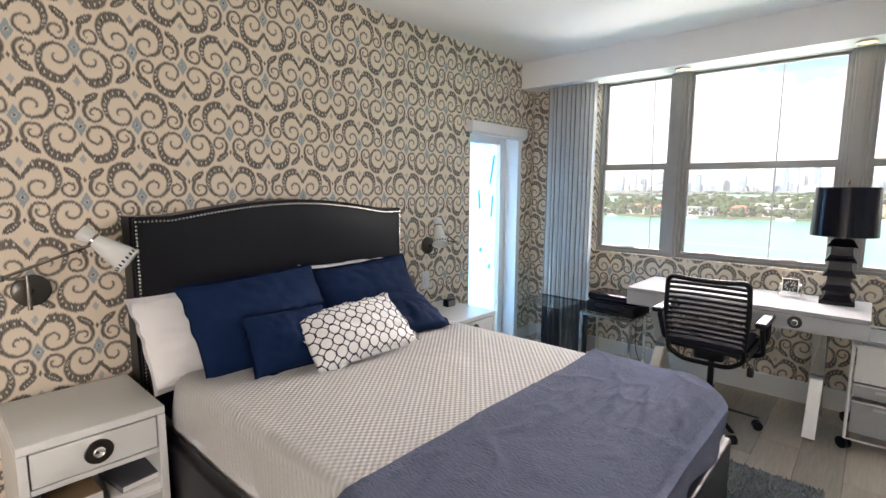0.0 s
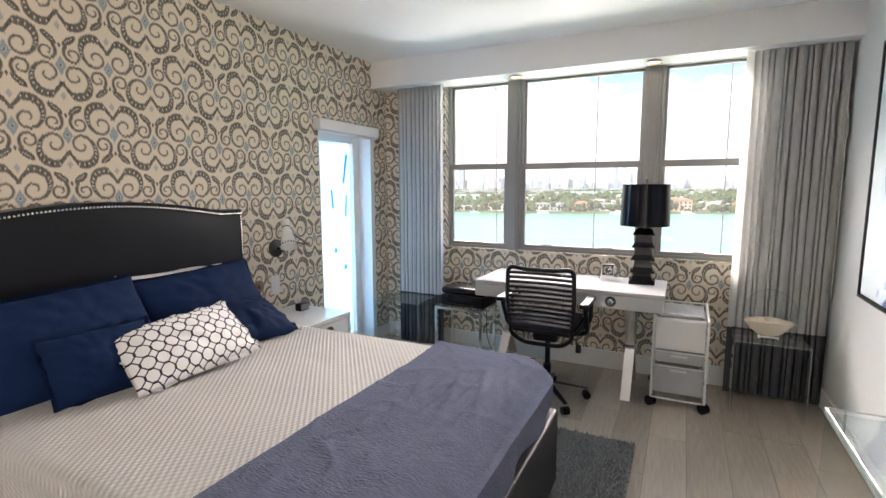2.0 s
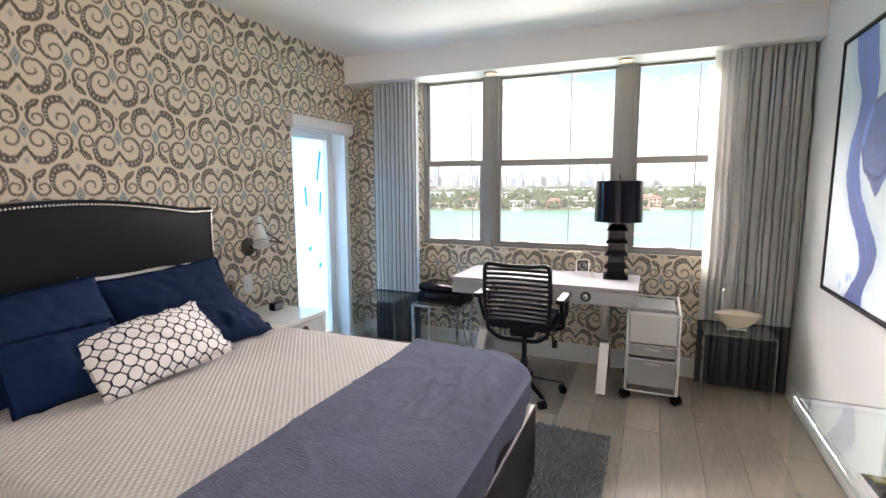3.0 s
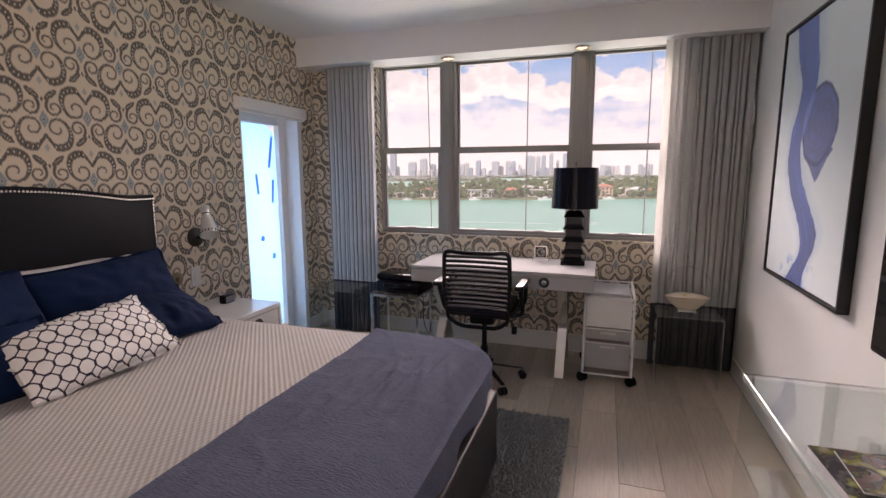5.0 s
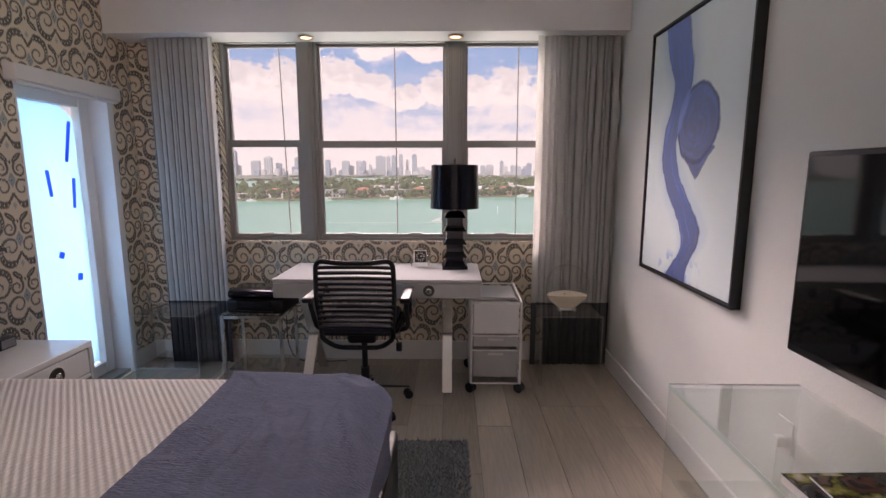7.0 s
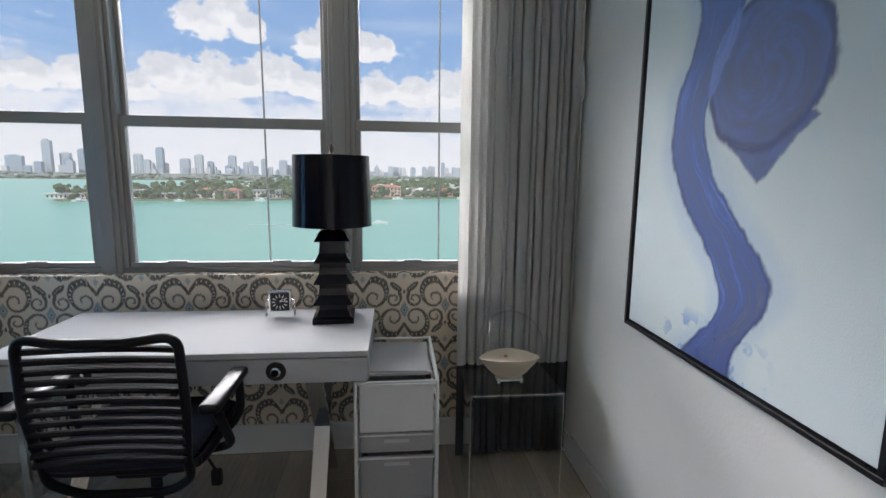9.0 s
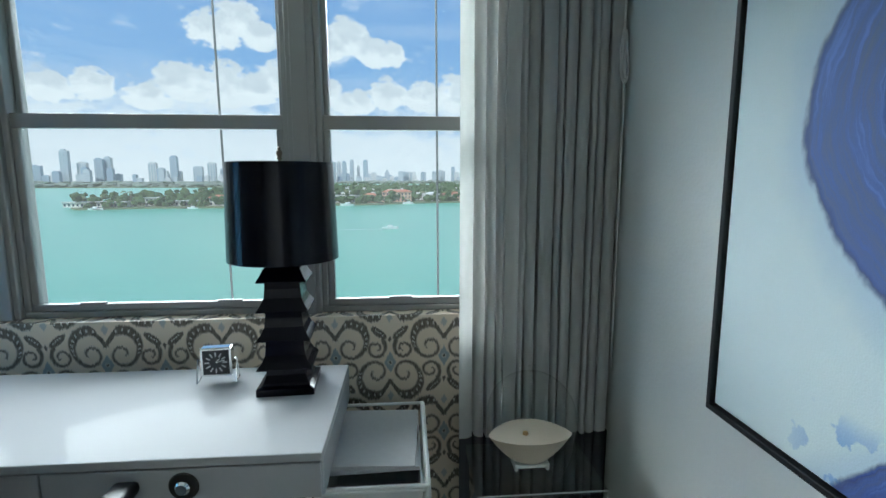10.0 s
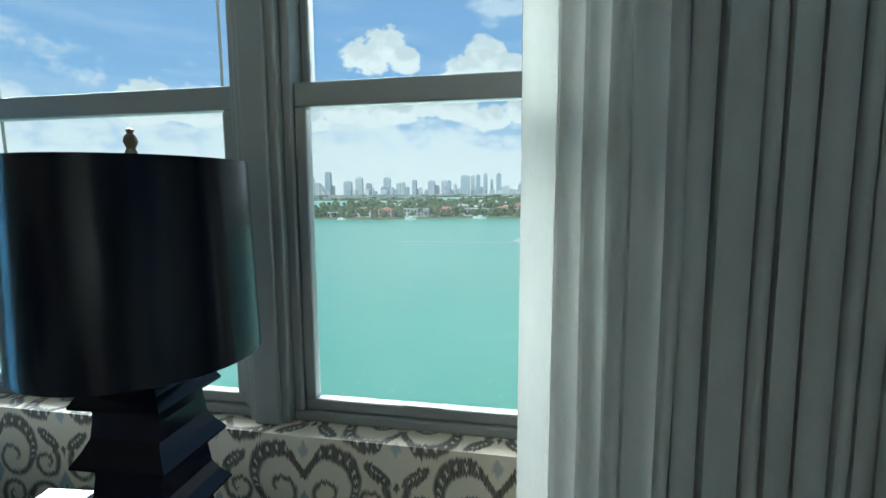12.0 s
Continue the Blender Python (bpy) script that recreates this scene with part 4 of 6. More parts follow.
def villa(x, w, d, floors, wall, roof, hip):
    y = shore(x) + rng.uniform(12, 24)
    base = SEA + 1.6
    h = 3.3 * floors + 1.0
    v = thing("villa", (x, y, base), "terracotta-roofed peach waterfront villa" if wall is WALLS[1] else "white waterfront villa with rows of windows", "house", "villas on the island")
    part("wall", box((x - w / 2, y, base), (x + w / 2, y + d, base + h)), wall, v)
    bm = bmesh.new()
    if hip:
        e = 0.9
        c = [bm.verts.new(q) for q in ((x - w / 2 - e, y - e, base + h), (x + w / 2 + e, y - e, base + h), (x + w / 2 + e, y + d + e, base + h), (x - w / 2 - e, y + d + e, base + h))]
        r = [bm.verts.new((x - w / 2 + d / 2, y + d / 2, base + h + 2.6)), bm.verts.new((x + w / 2 - d / 2, y + d / 2, base + h + 2.6))]
        for f in ((c[0], c[1], r[1], r[0]), (c[1], c[2], r[1]), (c[2], c[3], r[0], r[1]), (c[3], c[0], r[0]), (c[3], c[2], c[1], c[0])):
            bm.faces.new(f)
    else:
        box((x - w / 2 - 0.6, y - 1.2, base + h), (x + w / 2 + 0.6, y + d, base + h + 0.6), bm=bm)
    part("roof", bm, roof, v)
    n = max(3, int(w / 3.6))
    for f in range(floors):
        for i in range(n):
            cx = x - w / 2 + (i + 0.5) * w / n
            part("window", box((cx - 0.85, y - 0.06, base + 1.0 + f * 3.3), (cx + 0.85, y + 0.05, base + 3.0 + f * 3.3)), PANE_DARK, v)


for x, w, floors, tone in ((-290, 22, 1, 0), (-262, 26, 1, 0), (-232, 16, 2, 0), (-205, 24, 1, 0), (-172, 20, 2, 0), (-150, 14, 2, 1), (-122, 26, 2, 0), (-92, 18, 2, 1), (-60, 30, 2, 0),
                           (-34, 16, 2, 1), (-6, 32, 3, 1), (34, 18, 2, 0), (58, 24, 2, 1), (92, 22, 2, 0), (122, 20, 2, 1), (156, 26, 2, 0), (196, 22, 2, 1), (240, 28, 2, 0)):
    villa(x, w, rng.uniform(10, 14), floors, WALLS[tone], ROOFS[0] if tone else ROOFS[rng.random() < 0.75], tone == 1 or rng.random() < 0.3)
bm = bmesh.new()
for _ in range(150):
    x, y = rng.uniform(-280, 420), rng.uniform(580, 1300)
    w, d, h = rng.uniform(8, 18), rng.uniform(8, 14), rng.uniform(6, 11)
    box((x, y, SEA + 2), (x + w, y + d, SEA + 2 + h), bm=bm)
tagged(part("island_houses", bm, WALLS[0]), "white roofs of many houses among the island trees", "houses", kind="stuff")
for k in range(9):
    x = -270 + k * 63 + rng.uniform(-12, 12)
    y = shore(x)
    dock = thing("dock", (x, y - 8, SEA), "small wooden dock in front of a villa", "dock", "docks on the island")
    part("deck", box((x - 1.2, y - 13, SEA + 0.9), (x + 1.2, y + 0.5, SEA + 1.2)), palm_bark, dock)
    for q in (-12.5, -7):
        part("pile", rod((x - 1, y + q, SEA - 2), (x - 1, y + q, SEA + 2), 0.18, seg=6), palm_bark, dock)


def motorboat(x, y, length, turn, moored=True):
    b = thing("motorboat", (x, y, SEA), "white motorboat moored at the island" if moored else "white motorboat speeding across the bay with a foaming wake", "boat", "boats on the bay")
    m = Matrix.Translation((x, y, SEA)) @ Matrix.Rotation(turn, 4, "Z")
    s = length / 8
    hull = bmesh.new()
    rows = []
    for i in range(7):
        t = i / 6
        w = 1.25 * s * (1 - t ** 3)
        rows.append([hull.verts.new(q) for q in ((-4 * s + 8 * s * t, -w, 1.1 * s + 0.3 * t * s), (-4 * s + 8 * s * t, -w * 0.6, -0.3), (-4 * s + 8 * s * t, w * 0.6, -0.3), (-4 * s + 8 * s * t, w, 1.1 * s + 0.3 * t * s))])
    for a, c in zip(rows, rows[1:]):
        for j in range(4):
            hull.faces.new((a[j], c[j], c[(j + 1) % 4], a[(j + 1) % 4]))
    hull.faces.new(rows[0])
    hull.transform(m)
    part("hull", hull, WHITE_METAL, b)
    part("cabin", box((-1.6 * s, -0.8 * s, 1.1 * s), (1.2 * s, 0.8 * s, 2.1 * s), 0.2 * s, m=m), WHITE_METAL, b)
    part("windscreen", box((1.21 * s, -0.75 * s, 1.3 * s), (1.35 * s, 0.75 * s, 2.0 * s), m=m), PANE_DARK, b)
    return m


for k in range(8):
    x = -255 + k * 66 + rng.uniform(-10, 10)
    motorboat(x, shore(x) - 5, rng.uniform(8, 14), rng.choice((0, math.pi)))
m = motorboat(-5, 255, 8.5, 0.05, False)
foam = material("white_foam", (0.85, 0.88, 0.87), 0.9, scale=0.6, vary=0.1)
bm = sheet(40, 4, lambda u, v: m @ Vector((-4 - 62 * u, (v - 0.5) * (1.0 + 2.2 * u) * (1 + 0.5 * noise.noise(Vector((u * 30, v * 3, 1)))), 0.12 + 0.22 * (1 - u) * abs(noise.noise(Vector((u * 40, v * 5, 2)))))), 0.05)
tagged(part("boat_wake", bm, foam), "streak of white foam behind the motorboat", "wake", kind="stuff")

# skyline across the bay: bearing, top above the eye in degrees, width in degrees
# distance haze is painted in: pale, close tones for shafts and windows
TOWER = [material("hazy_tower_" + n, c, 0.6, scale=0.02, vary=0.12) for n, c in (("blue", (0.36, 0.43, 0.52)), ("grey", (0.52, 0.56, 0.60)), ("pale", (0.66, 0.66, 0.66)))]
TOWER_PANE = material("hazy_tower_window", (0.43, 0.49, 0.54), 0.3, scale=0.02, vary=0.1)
skyline = ((-35.5, 1.9, 1.6), (-33.2, 3.9, 0.85), (-31.9, 2.4, 1.0), (-30.6, 2.9, 0.9), (-29.9, 3.1, 0.8), (-26.2, 2.5, 0.9), (-24.3, 3.4, 0.8), (-22.1, 2.0, 1.1), (-20.8, 2.6, 0.95),
           (-19.7, 1.7, 0.65), (-17.6, 2.6, 0.9), (-15.7, 1.9, 0.45), (-14.4, 2.2, 0.6), (-12.4, 2.1, 0.95), (-10.9, 2.15, 0.7), (-10.3, 2.1, 0.45), (-8.4, 2.9, 1.25))
skyline += ((-7.5, 2.9, 0.5), (-6.9, 2.95, 0.5), (-6.05, 3.2, 0.5), (-5.3, 2.3, 0.35), (-4.5, 3.15, 0.6), (-0.2, 1.4, 0.8), (0.6, 1.3, 0.8), (2.2, 1.3, 0.7), (3.5, 1.45, 0.6), (4.5, 1.5, 0.6), (5.7, 2.1, 0.45), (7.0, 1.4, 0.6))
for k, (az, up, wide) in enumerate(skyline + tuple((rng.uniform(-37, 12), 0.3 + 1.5 * rng.random() ** 1.7, rng.uniform(0.3, 0.8)) for _ in range(120))):
    dist, up, wide = rng.uniform(3500, 3900), up * 0.74, wide * 0.86
    x, y = 2.6 + dist * math.tan(radians(az)), 1.8 + dist
    w, h = dist * radians(wide) / math.cos(radians(az)), 25 + dist * math.tan(radians(up)) / math.cos(radians(az))
    b = thing("tower_block", (x, y, SEA + 3), "tall hazy high-rise of the distant skyline", "building", "skyline across the bay")
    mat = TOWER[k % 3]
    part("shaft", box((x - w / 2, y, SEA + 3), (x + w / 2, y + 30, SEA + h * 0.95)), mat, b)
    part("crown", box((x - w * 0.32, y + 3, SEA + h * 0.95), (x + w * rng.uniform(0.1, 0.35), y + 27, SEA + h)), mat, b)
    if k < len(skyline):
        n = max(2, int(w / 15))
        for i in range(n):
            cx = x - w / 2 + (i + 0.5) * w / n
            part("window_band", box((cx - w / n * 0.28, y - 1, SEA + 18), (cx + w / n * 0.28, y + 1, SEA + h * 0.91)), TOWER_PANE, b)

# ---- bed ----
BX0, BX1, BY0, BY1, BTOP = 0.10, 2.10, 0.64, 2.26, 0.69
bed = thing("bed", (1.1, 1.45, 0), "queen bed with black leather headboard and frame, nailhead trim", "bed")


def head_top(y):
    k = abs(y - 1.4875) / 0.7925
    return 1.335 + 0.065 * (1 - min(1, k / 0.8) ** 2) ** 1.2 if k < 0.8 else 1.335


def outline(inset, n=48):
    ys = [0.695 + inset + (1.585 - 2 * inset) * i / n for i in range(n + 1)]
    return [(y, head_top(y) - inset) for y in ys]


bm = bmesh.new()
rows = [[bm.verts.new((x, y, z)) for y, z in [(0.695, 0.12)] + outline(0) + [(2.28, 0.12)]] for x in (-0.02, 0.095)]
n = len(rows[0])
for i in range(n - 1):
    bm.faces.new((rows[0][i], rows[0][i + 1], rows[1][i + 1], rows[1][i]))
bm.faces.new(rows[0]), bm.faces.new(rows[1]), bm.faces.new((rows[0][0], rows[0][-1], rows[1][-1], rows[1][0]))
bmesh.ops.bevel(bm, geom=[e for e in bm.edges if all(v.co.x > 0.09 for v in e.verts)], offset=0.012, segments=2, affect="EDGES")
head = part("headboard", bm, LEATHER, bed, "camel-back black leather headboard", smooth=True)
bm = sheet(30, 20, lambda u, v: Vector((0.096 + 0.022 * (1 - abs(2 * u - 1) ** 6) * (1 - abs(2 * v - 1) ** 8), 0.727 + u * 1.521, 0.2 + v * (head_top(0.727 + u * 1.521) - 0.034 - 0.2))))
part("padding", bm, LEATHER, head, smooth=True)
line = outline(0.022, 96)
nail = bmesh.new()
bmesh.ops.create_uvsphere(nail, u_segments=6, v_segments=3, radius=0.0062)
nail.transform(Matrix.Diagonal((0.7, 1, 1, 1)))
nail_mesh = bpy.data.meshes.new("nailhead")
nail.to_mesh(nail_mesh)
nail.free()
nail_mesh.materials.append(BRASS_SCREW)
spots = [(y, z) for y, z in line] + [(s, 0.25 + 0.0163 * k) for s in (0.717, 2.258) for k in range(65)]
for y, z in spots:
    o = new("nailhead", nail_mesh)
    o.parent, o.location = head, Vector((0.104, y, z)) - origin(head)
part("side_rail", box((0.09, 0.69, 0.10), (BX1 - 0.05, 0.74, 0.44), 0.014, seg=3), LEATHER, bed, smooth=True)
part("side_rail", box((0.09, 2.205, 0.10), (BX1 - 0.05, 2.255, 0.44), 0.014, seg=3), LEATHER, bed, smooth=True)
part("foot_rail", box((BX1 - 0.05, 0.69, 0.10), (BX1, 2.255, 0.455), 0.014, seg=3), LEATHER, bed, smooth=True)
part("slat_base", box((0.09, 0.745, 0.26), (BX1 - 0.055, 2.20, 0.30)), PLASTIC, bed)
for x, y in ((0.2, 0.74), (0.2, 2.21), (2.04, 0.74), (2.04, 2.21)):
    part("leg", box((x - 0.03, y - 0.03, 0), (x + 0.03, y + 0.03, 0.10), 0.004), PLASTIC, bed)
solid("mattress", box((0.12, 0.755, 0.302), (2.03, 2.19, 0.66), 0.05, seg=4), WHITE_COTTON, (1.07, 1.45, 0.302), "thick white mattress under a coverlet", "mattress", smooth=True)
solid("fitted_sheet", box((0.105, 0.75, 0.44), (0.44, 2.195, 0.664), 0.035, seg=3), NAVY, (0.36, 1.45, 0.44), "navy fitted sheet at the head of the mattress", "sheet", smooth=True)


def drape(x0, x1, y0, y1, top, hang0, hang1, end, seed, amp, r=0.045):
    """A cover that lies on the mattress and hangs over both sides, and over the foot where end is given."""
    def f(u, v):
        # v runs over the bed from the near edge to the far edge; u towards the foot
        w = y1 - y0
        total = hang0 + w + hang1
        s = v * total
        length = x1 - x0 + end
        a = u * length
        x = x0 + min(a, x1 - x0)
        low = max(0.0, a - (x1 - x0))
        if s < hang0:
            y, z = y0, top - (hang0 - s)
        elif s > hang0 + w:
            y, z = y1, top - (s - hang0 - w)
        else:
            y, z = y0 + s - hang0, top
        side = max(0.0, top - z)
        # round the edge of the mattress
        near, edge = min(y - y0, y1 - y), min(r, 0.06)
        if side == 0:
            z -= edge * max(0.0, 1 - near / edge) ** 2 * 0.6
        else:
            bulge = 0.012 * math.sin(x * 16 + seed) * min(1, side / 0.1) + 0.018 * min(1, side / 0.25)
            y += bulge * (-1 if s < hang0 else 1)
            z -= edge * 0.6
        if low > 0:
            x = x1 + 0.014 * math.sin(y * 15 + seed) * min(1, low / 0.1) + 0.015
            z -= low + r * 0.6
        elif x1 - x < r and end:
            z -= r * (1 - (x1 - x) / r) ** 2 * 0.6
        z += amp * (noise.noise(Vector((x * 3 + seed, y * 3, 0))) * 0.8 + noise.noise(Vector((x * 9 + seed, y * 6, 3))) * 0.35) if side < 0.02 and low == 0 else 0
        return Vector((x, y, z))
    return f


bm = sheet(80, 90, drape(0.40, 1.985, 0.737, 2.204, BTOP, 0.17, 0.19, 0.0, 1.0, 0.006), 0.010)
cover = thing("coverlet", (1.2, 1.45, 0.66), "cream waffle-weave coverlet spread over the bed", "coverlet")
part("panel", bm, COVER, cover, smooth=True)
part("turned_edge", sheet(4, 90, lambda u, v: drape(0.395, 1.985, 0.735, 2.206, BTOP + 0.007, 0.16, 0.18, 0.0, 1.0, 0.006)(u * 0.03, v), 0.008), WHITE_COTTON, cover, "plain white bound edge", smooth=True)


def throw_shape(u, v):
    base = drape(1.515, 2.082, 0.702, 2.246, BTOP + 0.016, 0.27, 0.22, 0.12, 4.0, 0.012, 0.15)(u, v)
    # ruffled folds that run across the bed, deeper in some places
    if base.z > 0.60:
        drift = 1.5 * noise.noise(Vector((base.x * 2.0, base.y * 1.1, 7)))
        rim = min(1.0, max(0.0, (2.17 - base.y) / 0.15), max(0.0, u / 0.08))
        deep = rim * max(0.0, 0.2 + noise.noise(Vector((base.x * 2.6, base.y * 2.0, 9))))
        for pitch, lean, tall in ((6.5, 1.6, 0.017), (13.0, -1.2, 0.009)):
            ridge = 0.5 + 0.5 * math.cos(2 * math.pi * (base.x * pitch + base.y * lean + drift))
            base.z += tall * deep * ridge ** 4
        base.z += 0.010 * max(0.0, 1 - 6 * abs(noise.noise(Vector((base.x * 5 + base.y * 3, base.y * 5 - base.x * 2, 4))))) * max(0.0, 0.3 + noise.noise(Vector((base.x * 4, base.y * 4, 6))))
    base.x += 0.008 * noise.noise(Vector((0, v * 5, 2))) * (1 - u)
    # rounded corners at the foot
    r = 0.10
    for cy, s in ((0.702 + r, -1), (2.246 - r, 1)):
        dx, dy = base.x - (2.082 - r), (base.y - cy) * s
        if dx > 0 and dy > 0:
            k = min(1.0, r * 1.12 / max(1e-4, math.hypot(dx, dy)))
            base.x, base.y = 2.082 - r + dx * k, cy + s * dy * k
    return base


solid("throw_blanket", sheet(110, 150, throw_shape, 0.007), THROW, (1.8, 1.45, 0.66), "slate-blue woven throw folded over the bed's foot, rumpled", "blanket", smooth=True)


def leaning(y, x, z, tilt, turn, roll=0):
    """A cushion's pose: its width along y, leaning back against the headboard."""
    return Matrix.Translation((x, y, z)) @ Matrix.Rotation(radians(turn), 4, "Z") @ Matrix.Rotation(radians(-tilt), 4, "Y") @ Matrix.Rotation(radians(roll), 4, "X") @ Matrix(((0, 0, 1, 0), (1, 0, 0, 0), (0, 1, 0, 0), (0, 0, 0, 1)))


for name, mat, label, args, size in (
        ("pillow", WHITE_COTTON, "plump white pillow leaning on the headboard", (1.04, 0.225, 0.820, 30, 4, 2), (0.73, 0.37, 0.16, 0.030, 2)),
        ("pillow", WHITE_COTTON, "plump white pillow leaning on the headboard", (1.83, 0.205, 0.838, 23, 0, -2), (0.68, 0.385, 0.14, 0.025, 7)),
        ("sham_pillow", NAVY, "navy cotton sham pillow with flat flanges", (1.150, 0.375, 0.858, 31, 2, 2), (0.66, 0.42, 0.17, 0.022, 11)),
        ("sham_pillow", NAVY, "navy cotton sham pillow with flat flanges", (1.79, 0.37, 0.850, 31, -4, 3), (0.64, 0.42, 0.15, 0.022, 15)),
        ("small_cushion", NAVY, "small navy cushion with a frilled flange", (1.16, 0.582, 0.802, 36, -6, 0), (0.37, 0.26, 0.12, 0.022, 21)),
        ("small_cushion", NAVY, "small navy cushion with a frilled flange", (1.875, 0.525, 0.782, 66, -8, 0), (0.41, 0.36, 0.13, 0.022, 25)),
        ("lattice_cushion", LATTICE, "white oblong cushion with a navy lattice print", (1.432, 0.695, 0.808, 53, -10, 6), (0.51, 0.285, 0.12, 0.024, 31))):
    solid(name, cushion(size[0], size[1], size[2], leaning(*args), size[3], seed=size[4]), mat, (args[1], args[0], args[2] - 0.15), label, "pillow", "pillows on the bed", smooth=True)

# ---- nightstands ----
def printed_cover(name, base, seed):
    """Glossy print: patches of the cover's own colour, dark, olive and pale."""
    m = material(name, base, 0.25)
    t = m.node_tree
    c, n, ramp = (t.nodes.new(k) for k in ("ShaderNodeTexCoord", "ShaderNodeTexNoise", "ShaderNodeValToRGB"))
    n.noise_dimensions, n.inputs["W"].default_value = "4D", seed * 3.7
    n.inputs["Scale"].default_value, n.inputs["Detail"].default_value = 16, 3
    t.links.new(c.outputs["Object"], n.inputs["Vector"])
    t.links.new(n.outputs["Fac"], ramp.inputs[0])
    ramp.color_ramp.elements[0].position, ramp.color_ramp.elements[1].position = 0.34, 0.66
    ramp.color_ramp.elements[0].color, ramp.color_ramp.elements[1].color = (0.012, 0.012, 0.014, 1), (0.42, 0.40, 0.34, 1)
    for at, colour in ((0.45, base), (0.53, (0.03, 0.035, 0.02)), (0.59, (0.22, 0.22, 0.05))):
        ramp.color_ramp.elements.new(at).color = (*colour, 1)
    t.links.new(ramp.outputs[0], t.nodes["Principled BSDF"].inputs["Base Color"])
    return m


def nightstand(y0, y1, depth, top):
    x0, x1 = X0 + 0.02, X0 + 0.02 + depth
    n = thing("nightstand", ((x0 + x1) / 2, (y0 + y1) / 2, 0), "white lacquered nightstand with one drawer and an open shelf", "nightstand", "nightstands beside the bed")
    part("top", box((x0, y0, top - 0.03), (x1, y1, top), 0.004), SATIN_WHITE, n)
    for y in (y0, y1 - 0.028):
        part("side_panel", box((x0, y, 0), (x1, y + 0.028, top - 0.031), 0.003), SATIN_WHITE, n)
    part("back_panel", box((x0, y0 + 0.029, 0.05), (x0 + 0.015, y1 - 0.029, top - 0.031)), SATIN_WHITE, n)
    part("shelf", box((x0 + 0.016, y0 + 0.029, top - 0.180), (x1 - 0.001, y1 - 0.029, top - 0.160), 0.003), SATIN_WHITE, n)
    part("middle_shelf", box((x0 + 0.016, y0 + 0.029, 0.27), (x1 - 0.012, y1 - 0.029, 0.288), 0.003), SATIN_WHITE, n)
    part("bottom_shelf", box((x0 + 0.016, y0 + 0.029, 0.08), (x1 - 0.004, y1 - 0.029, 0.10), 0.003), SATIN_WHITE, n)
    d = part("drawer", box((x1 - 0.03, y0 + 0.033, top - 0.156), (x1 - 0.001, y1 - 0.033, top - 0.036), 0.003), SATIN_WHITE, n)
    c = Vector((x1, (y0 + y1) / 2, top - 0.096))
    for nm, prof, mt in (("handle_plate", [(0.0, 0.001), (0.043, 0.001), (0.045, 0.003), (0.041, 0.006), (0.022, 0.004), (0.0, 0.003)], DARK_NICKEL), ("handle_ring", [(0.012, 0.004), (0.019, 0.012), (0.014, 0.016), (0.008, 0.012), (0.0, 0.012)], CHROME)):
        bm = lathe(prof, (0, 0, 0), 26)
        bm.transform(Matrix.Translation(c) @ Matrix.Rotation(radians(90), 4, "Y"))
        part(nm, bm, mt, d, smooth=True)
    return n


nightstand(0.226, 0.668, 0.48, 0.622)
nightstand(2.36, 2.83, 0.50, 0.60)
for k, (x, y, z, w, d, h, c) in enumerate(((0.34, 0.57, 0.2885, 0.24, 0.16, 0.030, (0.78, 0.76, 0.72)), (0.33, 0.57, 0.3190, 0.22, 0.15, 0.026, (0.10, 0.10, 0.12)), (0.20, 0.52, 0.1005, 0.24, 0.17, 0.03, (0.55, 0.38, 0.22)),
                                           (0.20, 0.52, 0.131, 0.22, 0.16, 0.028, (0.75, 0.72, 0.66)), (0.19, 0.51, 0.16, 0.22, 0.16, 0.02, (0.16, 0.15, 0.15)), (0.33, 0.38, 0.2885, 0.22, 0.14, 0.07, (0.42, 0.28, 0.15)))):
    m = pose(x, y, z, 0, 0, (-6, 8, 4, -3, 7, 2)[k])
    b = thing("book", (x, y, z), "book lying flat in the nightstand's open shelf", "book", "books in the nightstand")
    part("cover", box((-w / 2, -d / 2, 0), (w / 2, d / 2, h), 0.002, m=m), material(f"book_cover_{k}", c, 0.5, scale=30, vary=0.08), b)
    part("page_block", box((-w / 2 + 0.004, -d / 2 + 0.004, 0.003), (w / 2 + 0.001, d / 2 + 0.001, h - 0.003), m=m), WHITE_COTTON, b)


